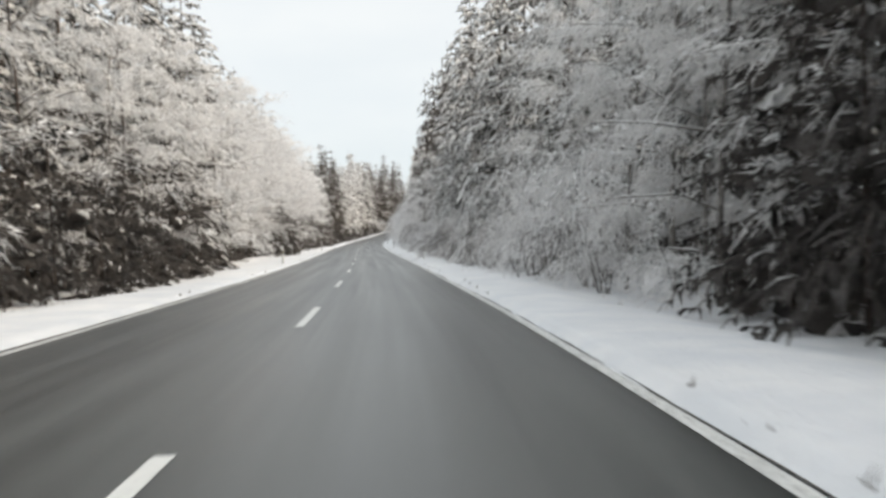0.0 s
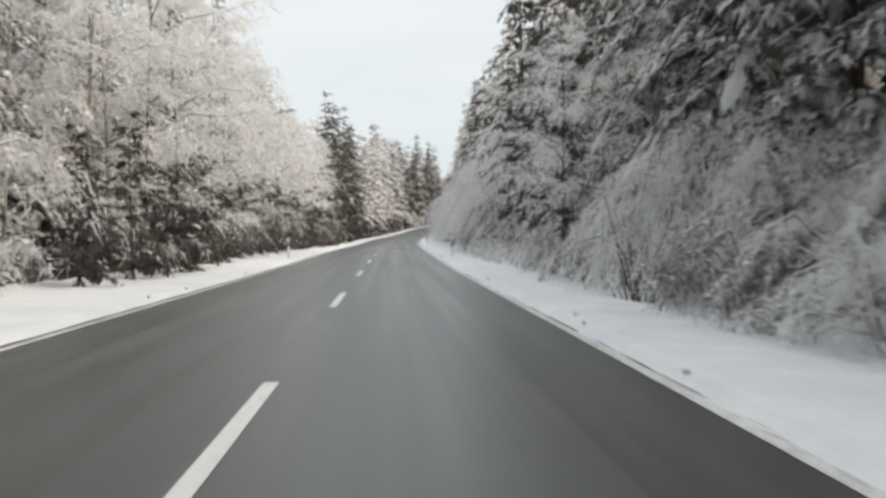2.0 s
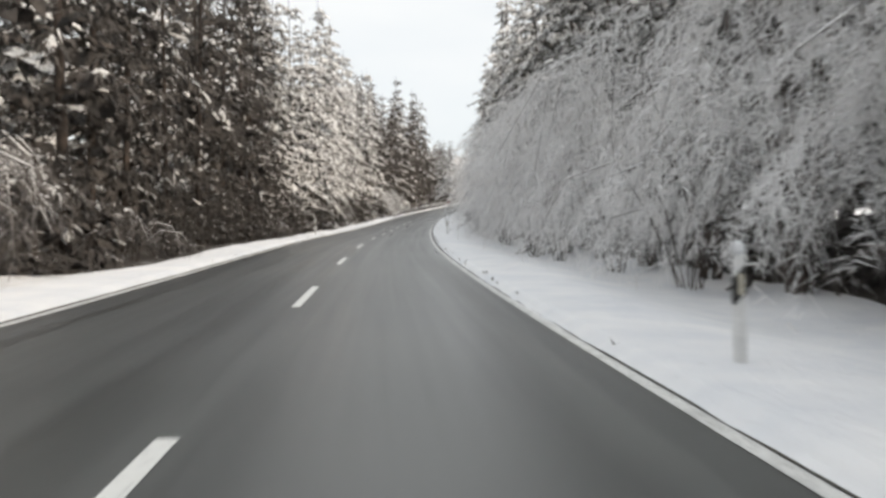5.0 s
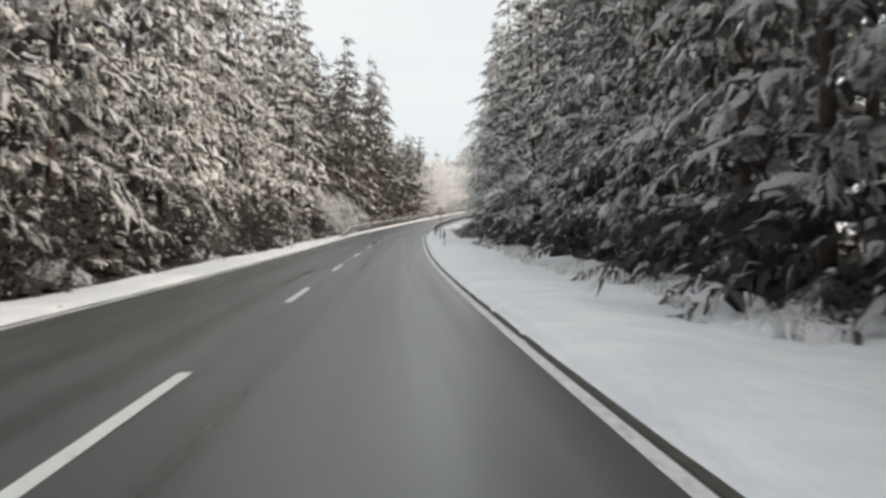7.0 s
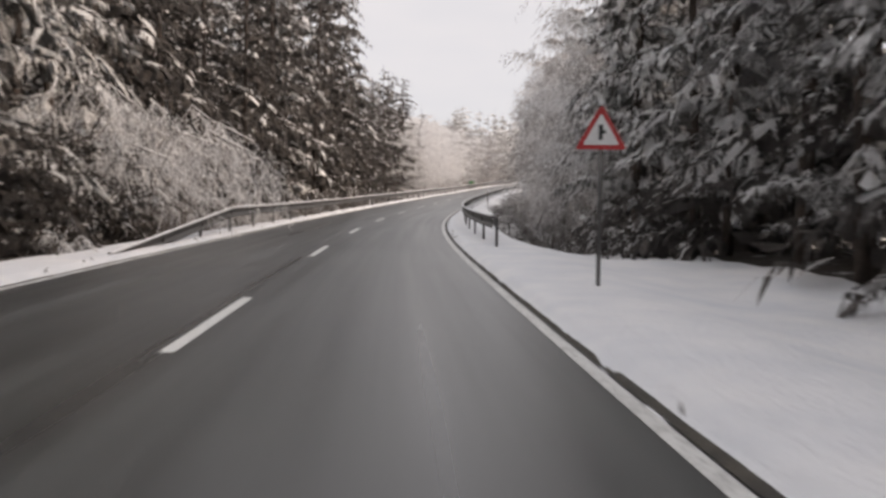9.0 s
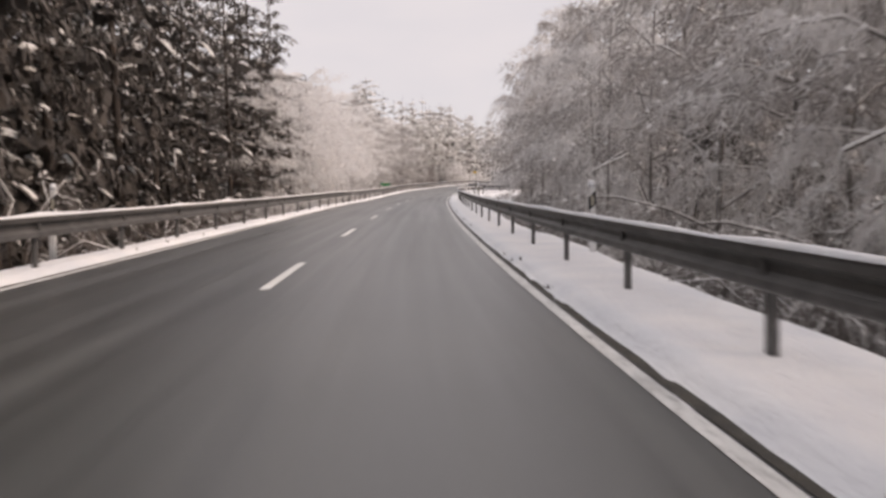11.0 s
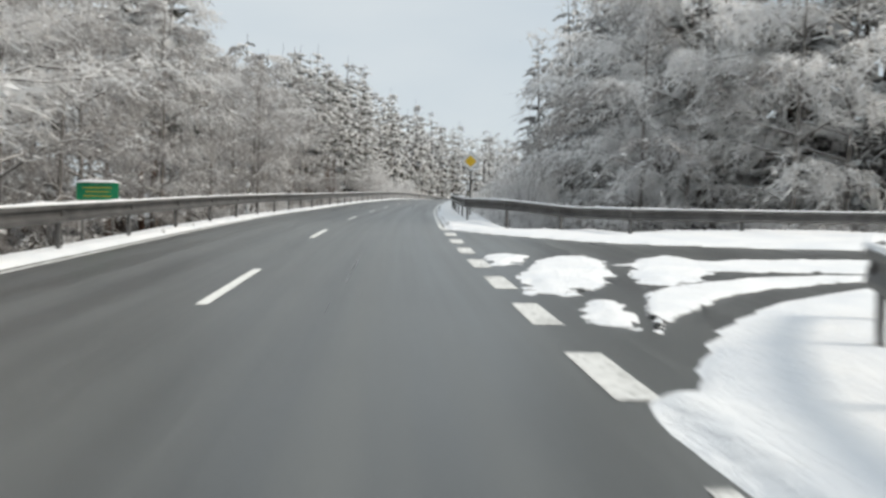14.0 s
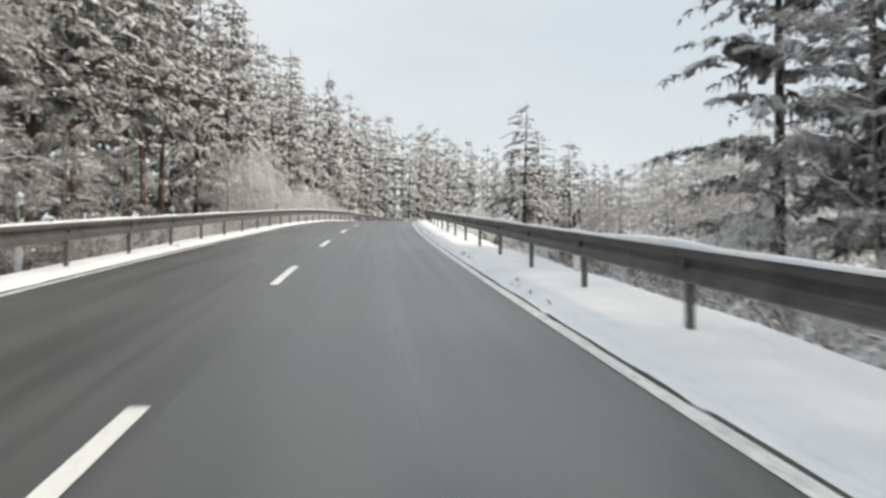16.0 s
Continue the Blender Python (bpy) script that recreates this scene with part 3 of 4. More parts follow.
def frosted_tree(name, m, H, R, limbs, boughs, fine, label, bare=0.22, droop=0.45, lean=0.0, width=0.017, bark=None, frost=None):
    """A leafless tree whose twigs are white with frost and snow."""
    root = empty(name, m)
    trunk, limb, white, snow = Shell(), Shell(), Shell(), Shell()
    lean_to = around(rnd(0, 6.3), lean * H)
    pts = [Vector((0, 0, -0.4)) + lean_to * (i / 5) ** 2 + Vector((rnd(-0.05, 0.05) * i * 0.3, rnd(-0.05, 0.05) * i * 0.3, (H * 0.93 + 0.4) * i / 5)) for i in range(6)]
    trunk.tube(pts, [0.0065 * H * (1 - 0.88 * i / 5) + 0.012 for i in range(6)], 6)
    up = Vector((0, 0, 1))

    def stem(u):
        k = min(int(u * 5), 4)
        return pts[k].lerp(pts[k + 1], u * 5 - k)
    for i in range(limbs):
        u = bare + (1 - bare) * (i + rnd(0, 1)) / limbs
        az = i * 2.4 + rnd(-0.4, 0.4)
        shape = math.sin(math.pi * min(1, 0.18 + 0.80 * (u - bare) / (1 - bare))) ** 0.6
        L = R * shape * rnd(0.8, 1.15)
        rise = rnd(0.25, 0.8) * (0.5 + u * 0.6)
        p = stem(min(u, 0.99))
        d = (around(az) + up * rise).normalized()
        lp = [p, p + d * L * 0.5, p + d * L * 0.85 - up * L * 0.10 * droop, p + d * L * 1.1 - up * L * 0.32 * droop]
        lp = [p] + [q + Vector((rnd(-1, 1), rnd(-1, 1), rnd(-0.6, 0.9))) * (0.10 * L) for q in lp[1:]]
        limb.tube(lp, [0.006 * H * 0.4 + 0.012, 0.018, 0.012, 0.006], 4, False)
        snow.tent([q + up * 0.03 for q in lp], [0.020, 0.016, 0.012], [0.022, 0.02, 0.015], d.cross(up).normalized())
        for j in range(boughs):
            q = 0.2 + 0.8 * (j + rnd(0, 1)) / boughs
            a = lp[0].lerp(lp[1], q * 2) if q < 0.5 else lp[1].lerp(lp[3], q * 2 - 1)
            t = (d * 0.7 + around(az + (1.2 if j % 2 else -1.2) * rnd(0.4, 1.2)) + up * rnd(-0.1, 0.6)).normalized()
            twigs(white, snow, a, t, (0.5 + 0.34 * L) * rnd(0.7, 1.3), fine, droop * rnd(0.6, 1.4), width)
    part("trunk", trunk, bark or BARK, root, smooth=True)
    stuff(part("branching", limb, bark or BARK, root, smooth=True))
    stuff(part("crown", white, frost or FROST, root, "frost-covered twigs"))
    stuff(part("snow_load", snow, SNOW_TREE, root, smooth=True))
    return tagged(root, label, "tree")


def bush(name, m, H, R, stems, boughs, fine, label, droop=0.8, width=0.011, category="bush", frost=None):
    """Many stems from one base, bowed down by snow."""
    root = empty(name, m)
    wood, white, snow = Shell(), Shell(), Shell()
    up = Vector((0, 0, 1))
    for i in range(stems):
        az = i * 2.4 + rnd(-0.5, 0.5)
        L, hh = R * rnd(0.55, 1.25), H * rnd(0.65, 1.15)
        b = around(az, rnd(0.05, 0.3), -0.2)
        out = around(az)
        lp = [b, b + out * L * 0.25 + up * hh * 0.62, b + out * L * 0.6 + up * hh * 0.98, b + out * L * 0.95 + up * hh * 0.86, b + out * L * 1.25 + up * hh * rnd(0.35, 0.6)]
        lp = [b] + [q + Vector((rnd(-1, 1), rnd(-1, 1), rnd(-0.5, 0.5))) * 0.07 * H for q in lp[1:]]
        wood.tube(lp, [0.010 + 0.004 * H, 0.02, 0.016, 0.011, 0.005], 4, False)
        snow.tent([q + up * 0.03 for q in lp[1:]], [0.016, 0.02, 0.016], [0.02, 0.025, 0.02], out.cross(up))
        for j in range(boughs):
            q = 0.14 + 0.86 * (j + rnd(0, 1)) / boughs
            k = min(int(q * 4), 3)
            a = lp[k].lerp(lp[k + 1], q * 4 - k)
            d = (lp[k + 1] - lp[k]).normalized()
            t = (d * 0.5 + around(az + rnd(-1.9, 1.9)) * 0.9 + up * rnd(-0.5, 0.35)).normalized()
            twigs(white, snow if j % 2 else None, a, t, (0.3 + 0.26 * H) * rnd(0.6, 1.2), fine, droop * rnd(0.5, 1.3), width)
    stuff(part("branching", wood, BARK, root, smooth=True))
    stuff(part("crown", white, frost or FROST, root, "frost-covered twigs"))
    stuff(part("snow_load", snow, SNOW_TREE, root, smooth=True))
    return tagged(root, label, category)


def kinds_of_tree():
    k = {}

    def spruce(v):
        def make(m):
            f = 1
            return conifer("spruce", m, 16.0, (2.9, 3.3, 2.6, 3.6)[v], (0.4, 0.3, 0.8, 0.5)[v], (19, 18, 20, 18)[v], 6, f, BARK, NEEDLES,
                           "tall dark green spruce loaded with fresh snow", (0.48, 0.58, 0.42, 0.52)[v], snow=(0.85, 0.95, 0.8, 0.7)[v])
        return make

    def dark(v):
        def make(m):
            return conifer("spruce", m, 16.0, (2.8, 3.2)[v], (0.7, 0.4)[v], 18, 6, 1, BARK, BROWN_NEEDLES,
                           "dark spruce with brownish boughs and little snow", (0.5, 0.6)[v], snow=(0.10, 0.2)[v])
        return make

    def rimed(v):
        def make(m):
            return conifer("spruce", m, 16.0, (3.0, 2.6)[v], (1.6, 3.0)[v], 18, 6, 1, BARK, RIMED_NEEDLES,
                           "grey spruce with rimed needles and snow on its boughs", (0.45, 0.36)[v], snow=(0.6, 0.7)[v])
        return make

    def young(v):
        def make(m):
            return conifer("young_spruce", m, 6.0, (1.9, 2.3)[v], 0.3, 10, 6, 1, BARK, BROWN_NEEDLES,
                           "young spruce with dark boughs down to the ground", 0.45, snow=(0.04, 0.10)[v])
        return make

    def dim_bush(v):
        def make(m):
            return bush("bush", m, (3.2, 2.4)[v], (2.0, 2.0)[v], 11, 11, 14, "dark leafless bush with a little frost", (0.7, 1.0)[v], frost=DARK_TWIGS)
        return make

    def grey(v):
        def make(m):
            return frosted_tree("deciduous_tree", m, 11.0, (3.0, 2.6)[v], 19, 11, 26, "bare grey tree thinly covered with frost",
                                (0.08, 0.14)[v], (0.6, 0.9)[v], 0.04, bark=BIRCH_BARK, frost=DIM_FROST)
        return make

    def pine(v):
        def make(m):
            return conifer("pine", m, 15.0, (2.9, 3.4, 2.6)[v], (5.2, 6.2, 3.8)[v], 15, 7, 1, PINE_BARK, PINE_NEEDLES,
                           "pine with a reddish trunk and snow-laden boughs", (0.34, 0.40, 0.30)[v], snow=0.9, wide=0.09)
        return make

    def white(v):
        def make(m):
            return frosted_tree("birch" if v % 2 else "deciduous_tree", m, 11.0, (3.2, 2.6, 3.8, 3.0)[v], (19, 20, 18, 19)[v], 11, 30,
                                "leafless tree white with frost and snow", (0.16, 0.2, 0.3, 0.12)[v], (0.5, 0.75, 0.35, 0.9)[v], (0.02, 0.05, 0.0, 0.08)[v],
                                bark=BIRCH_BARK if v % 2 else BARK)
        return make

    def shrub(v):
        def make(m):
            return bush("bush", m, (3.2, 4.2, 2.4, 3.6)[v], (2.0, 2.3, 1.7, 2.8)[v], (11, 12, 10, 11)[v], 12, 26,
                        "leafless bush bowed under frost and snow", (0.7, 0.9, 0.6, 1.0)[v])
        return make

    def thicket(v):
        def make(m):
            return bush("deciduous_tree", m, (6.6, 7.4)[v], (2.3, 2.6)[v], 15, 17, 26, "many-stemmed leafless tree bowed under thick frost", (0.6, 0.75)[v], 0.014, "tree")
        return make

    def low(v):
        def make(m):
            return bush("shrub", m, (0.9, 1.3)[v], (0.8, 1.0)[v], 8, 7, 6, "low snow-covered shrub at the forest edge", 0.6, 0.016, "shrub")
        return make
    for v in range(4):
        k["spruce%d" % v] = spruce(v)
        k["white%d" % v] = white(v)
        k["bush%d" % v] = shrub(v)
    for v in range(3):
        k["pine%d" % v] = pine(v)
    for v in range(2):
        k["dark%d" % v], k["young%d" % v], k["grey%d" % v] = dark(v), young(v), grey(v)
        k["brush%d" % v] = dim_bush(v)
        k["low%d" % v] = low(v)
        k["thicket%d" % v] = thicket(v)
        k["rimed%d" % v] = rimed(v)
    return k


KINDS, FIRST = kinds_of_tree(), {}


def plant(kind, s, o, size=1.0, wide=None, tilt=0.0):
    """A tree of that kind, its size set against the first of its kind."""
    w = size if wide is None else wide
    m = stand(s, o, float(ground_height(s, o)) - 0.02) @ pose(0, 0, 0, tilt * rnd(-1, 1), tilt * rnd(-1, 1), (-45 if o < 0 else -135) + rnd(-40, 40)) @ Matrix.Diagonal((w, w, size, 1))
    if kind not in FIRST:
        state = random.getstate()
        random.seed(kind)
        FIRST[kind] = KINDS[kind](m)
        random.setstate(state)
        FIRST[kind]["group"] = {"s": "spruces along the road", "f": "spruces along the road", "p": "pines along the road", "w": "frosted trees along the road",
                                "b": "bushes along the road", "d": "spruces along the road", "y": "young spruces along the road", "g": "frosted trees along the road", "l": "shrubs along the road", "t": "frosted trees along the road", "r": "spruces along the road"}[kind[0]]
        return FIRST[kind]
    src = FIRST[kind]
    ob = copy_thing(src, Matrix.Identity(4))
    ob.matrix_basis = m
    return ob


def belt(s0, s1, o, jitter, gap, kinds, lo, hi, tilt=2.0, wide=1.0):
    """A loose row of trees beside the road."""
    random.seed(round(s0 * 10 + s1 + o * 100))
    s = s0 + rnd(0, gap)
    while s < s1:
        k = random.choice(kinds)
        z = rnd(lo, hi)
        plant(k, s, o + rnd(-jitter, jitter), z, z * rnd(0.85, 1.15) * wide, tilt)
        s += gap * rnd(0.7, 1.3)


SP = ["spruce0", "spruce1", "spruce2", "spruce3"]
PI = ["pine0", "pine1", "pine2"]
WH = ["white0", "white1", "white2", "white3"]
BU = ["bush0", "bush1", "bush2", "bush3"]
LO = ["low0", "low1"]
random.seed(11)
# left of the road
belt(-6, 62, -10.0, 0.8, 4.2, SP, 0.95, 1.15)
belt(14, 62, -8.2, 0.6, 6.5, ["white0", "white1", "bush1"], 0.85, 1.1)
belt(62, 165, -9.0, 0.7, 4.4, WH, 1.05, 1.35, wide=0.85)
belt(10, 46, -7.0, 0.4, 2.8, ["young0", "young1"], 0.6, 1.0)
belt(46, 78, -9.6, 0.4, 3.6, ["young0", "young1"], 0.7, 1.1)
belt(78, 165, -7.2, 0.5, 3.6, ["young0", "young1", "brush0"], 0.6, 1.05)
belt(60, 168, -11.6, 0.8, 6.5, SP[:3] + WH[:1], 1.0, 1.2)
belt(165, 205, -7.9, 0.6, 3.8, ["dark0", "dark1", "dark1"], 1.0, 1.2, wide=0.85)
belt(204, 232, -7.9, 0.6, 4.1, SP, 1.0, 1.2, wide=0.82)
belt(232, 286, -8.3, 0.6, 4.2, SP + ["dark0"], 1.2, 1.45, wide=0.72)
belt(168, 290, -5.9, 0.3, 3.4, ["young0", "young1", "young0", "brush1"], 0.35, 0.7)
belt(216, 290, -4.9, 0.2, 12.0, LO, 0.4, 0.6)
for s, k, z in ((264, "bush0", 0.5), (269, "bush2", 0.7), (282, "bush1", 1.0), (287, "bush3", 1.2), (292, "bush1", 1.05), (306, "bush0", 0.9)):
    plant(k, s, -7.2, z)
belt(286, 316, -9.8, 0.8, 4.2, ["dark0", "dark1", "dark1"], 1.3, 1.5, wide=0.85)
belt(316, 351, -9.8, 0.8, 4.2, ["dark0", "dark1", "spruce3"], 1.5, 1.75, wide=0.75)
belt(353, 386, -9.8, 0.8, 3.8, ["dark0", "dark1", "dark1"], 0.92, 1.1)
belt(290, 344, -13.2, 0.8, 4.4, ["dark0", "spruce3"], 1.4, 1.6, wide=0.9)
belt(344, 388, -13.2, 0.8, 4.0, ["dark0", "spruce3"], 1.0, 1.15)
belt(367, 387, -7.9, 0.4, 3.4, ["white0", "white3", "thicket1"], 0.9, 1.15)
belt(300, 366, -7.4, 0.6, 5.0, ["brush0", "brush1"], 0.6, 0.95)
belt(387, 424, -8.8, 1.0, 3.7, WH + ["thicket1"], 0.95, 1.25)
belt(424, 476, -9.2, 1.0, 4.2, ["grey0", "white2", "grey1", "white1"], 0.95, 1.25)
belt(389, 430, -12.6, 1.2, 4.6, WH, 1.1, 1.35)
belt(430, 476, -12.6, 1.2, 4.6, ["grey0", "grey1", "pine0"], 1.1, 1.3)
belt(478, 508, -10.0, 0.9, 4.4, PI, 0.95, 1.15)
belt(478, 520, -8.4, 0.6, 3.4, ["grey0", "grey1", "bush3", "bush1"], 0.42, 0.62)
for s, z in ((517, 0.9), (521, 1.0)):
    plant("thicket0", s, -8.8, z, z, 1)
belt(524, 560, -8.2, 0.5, 5.0, ["bush1", "bush3"], 0.9, 1.1)
belt(512, 690, -11.5, 1.2, 4.6, PI[2:] + SP[:2], 1.1, 1.35, wide=0.85)
belt(340, 480, -6.4, 0.5, 6.0, LO + BU[2:3], 0.6, 1.0)
# right of the road
belt(3, 9, 8.6, 0.5, 3.2, ["dark0", "dark1"], 1.0, 1.2)
belt(10, 34, 7.9, 0.5, 3.0, ["bush1", "white1", "white3"], 0.75, 1.05)
belt(12, 34, 10.5, 0.6, 4.0, SP, 1.1, 1.3)
belt(17, 36, 6.6, 0.4, 3.4, BU[:2] + ["brush0"], 0.5, 0.8)
belt(36, 84, 6.4, 0.4, 3.4, ["bush0", "bush2", "brush0", "brush1"], 0.45, 0.8)
belt(86, 112, 6.6, 0.3, 3.0, ["bush0", "bush2"], 0.3, 0.5)
for s, o, z in ((98.8, 6.9, 0.52), (94.6, 7.2, 0.42), (109.0, 7.4, 0.55)):
    plant("bush1", s, o, z, z * 0.8, 3)
belt(58, 81, 7.6, 0.4, 3.0, ["thicket0", "thicket1"], 0.34, 0.5)
for s, o, z in ((38.5, 7.8, 0.45), (47, 8.0, 0.4)):
    plant("thicket0", s, o, z, z * 1.3)
belt(60, 84, 9.0, 0.4, 4.2, ["spruce2", "spruce0", "spruce1"], 0.9, 1.2, wide=0.8)
belt(84, 112, 8.0, 0.4, 5.0, ["young0", "young1"], 0.4, 0.7)
for s, o, z in ((7.5, 7.8, 0.9), (10.0, 7.4, 1.0), (13.0, 7.8, 1.1)):
    plant("young0", s, o, z)
belt(33, 90, 9.4, 0.7, 4.2, SP[:2] + ["rimed0"], 1.05, 1.3, wide=0.8)
belt(90, 112, 9.6, 0.6, 3.2, ["dark1", "dark0"], 1.1, 1.35, wide=0.8)
for s, o, k, z in ((110, 8.2, "brush0", 1.1), (113.5, 8.4, "bush1", 1.1), (117, 8.6, "thicket0", 0.8), (120.5, 8.6, "thicket1", 0.85), (124, 8.4, "thicket0", 1.0), (127.5, 8.6, "thicket1", 1.0), (131, 8.6, "thicket0", 1.1), (134.5, 9.2, "thicket1", 0.95)):
    plant(k, s, o, z, z, 3)
for s, o, k, z in ((80, 7.8, "white3", 0.7), (85, 6.4, "white2", 0.7), (92, 8.8, "white3", 1.15), (95, 9.0, "white1", 1.0)):
    plant(k, s, o, z, z * 0.8)
for s, k, z in ((119, "white3", 0.95), (124.5, "white0", 0.9), (128.5, "white3", 1.05), (133, "white1", 1.0)):
    plant(k, s, 10.2, z, z * 1.1, 2)
belt(136, 147, 10.2, 0.6, 3.0, ["white1", "white3", "white0"], 0.8, 1.0)
for s, z in ((154, 0.50), (158.5, 0.58), (163, 0.52), (168, 0.60), (174, 0.55), (180, 0.62), (186, 0.6)):
    plant("thicket1" if z > 0.56 else "thicket0", s, 8.6, z * 1.5, z * 1.5, 2)
belt(117, 146, 11.5, 0.6, 4.0, SP, 1.1, 1.3)
belt(148, 172, 10.6, 0.6, 3.6, ["dark0", "dark1"], 1.1, 1.3, wide=0.9)
belt(172, 204, 9.8, 0.7, 4.4, SP + ["white1"], 1.0, 1.25, wide=0.8)
belt(156, 200, 7.0, 0.4, 5.0, BU, 0.45, 0.7)
for s, o, k, z in ((189, 8.4, "thicket0", 0.9), (193, 8.6, "thicket1", 0.95), (197, 8.2, "thicket0", 0.8), (201, 8.4, "thicket1", 0.8), (199.5, 10.2, "white0", 0.95)):
    plant(k, s, o, z, z * 1.15, 3)
belt(204, 292, 10.0, 0.7, 4.2, SP + ["rimed0"], 1.05, 1.3, wide=0.8)
belt(196, 262, 7.4, 0.6, 2.2, LO, 0.22, 0.45)
belt(288, 345, 9.8, 0.9, 4.0, ["grey0", "grey1", "white1", "bush3"], 1.1, 1.45, wide=0.8)
belt(345, 388, 9.8, 0.9, 3.6, ["grey0", "grey1", "white1", "white3"], 1.05, 1.35, wide=0.85)
belt(298, 384, 7.6, 0.4, 5.0, ["brush0", "brush1"], 0.6, 0.95)
belt(40, 112, 5.5, 0.2, 5.0, LO, 0.5, 0.9)
belt(296, 392, 6.2, 0.35, 2.6, ["low0", "low1", "brush1"], 0.35, 0.6)
belt(432, 500, 6.0, 0.35, 2.2, ["low0", "low1", "bush2"], 0.4, 0.65)
belt(294, 350, 13.0, 1.0, 4.8, ["grey0", "grey1", "dark0"], 1.2, 1.5, wide=0.8)
belt(350, 398, 13.0, 1.0, 4.4, ["grey0", "grey1", "white2", "white0"], 1.2, 1.5, wide=0.8)
belt(429, 458, 12.6, 1.0, 3.6, ["grey0", "rimed0", "rimed1", "white1"], 1.05, 1.35, wide=0.85)
belt(436, 454, 9.2, 0.5, 3.6, ["thicket0", "bush1", "bush3"], 0.35, 0.55)
for s, o, k, z in ((461, 12.5, "rimed0", 1.1), (465.5, 13.0, "grey1", 1.2), (470.5, 13.2, "rimed1", 1.15), (475.5, 13.6, "rimed0", 1.05), (473, 16.5, "pine1", 1.15), (478, 15.5, "rimed1", 1.0),
                   (456, 9.0, "thicket1", 0.75), (460, 9.0, "thicket0", 0.9), (464, 9.6, "thicket1", 0.7), (469, 10.0, "thicket0", 0.5), (474, 9.8, "thicket1", 0.5), (471.5, 11.2, "grey0", 0.85), (476.5, 11.4, "rimed1", 1.05)):
    plant(k, s, o, z, z, 2)
belt(430, 480, 8.2, 0.5, 5.0, BU + LO, 0.4, 0.65)
for o in np.arange(10.5, 46, 2.4):       # beyond the side road
    z = rnd(1.1, 1.3)
    plant(random.choice(["white1", "rimed0", "rimed1", "white3", "grey0"] if o < 21 else ["grey1", "rimed0", "dark0", "grey0", "spruce1"]), 430 + rnd(-1, 2.5), o + rnd(-0.8, 0.8), z, z * 1.2, 2)
plant("bush1", 396.5, 10.6, 0.6)
plant("spruce1", 541, 13.2, 0.88, 1.2)
plant("spruce2", 543, 14.8, 0.74, 1.2)
plant("spruce0", 545, 18.0, 0.72, 1.0)
plant("bush0", 538, 11.0, 0.9)
belt(482, 545, 27.0, 2.5, 4.2, ["grey0", "grey1", "white1"], 0.85, 1.05)
belt(490, 560, 19.0, 2.0, 6.0, ["grey0", "bush1"], 0.5, 0.75)


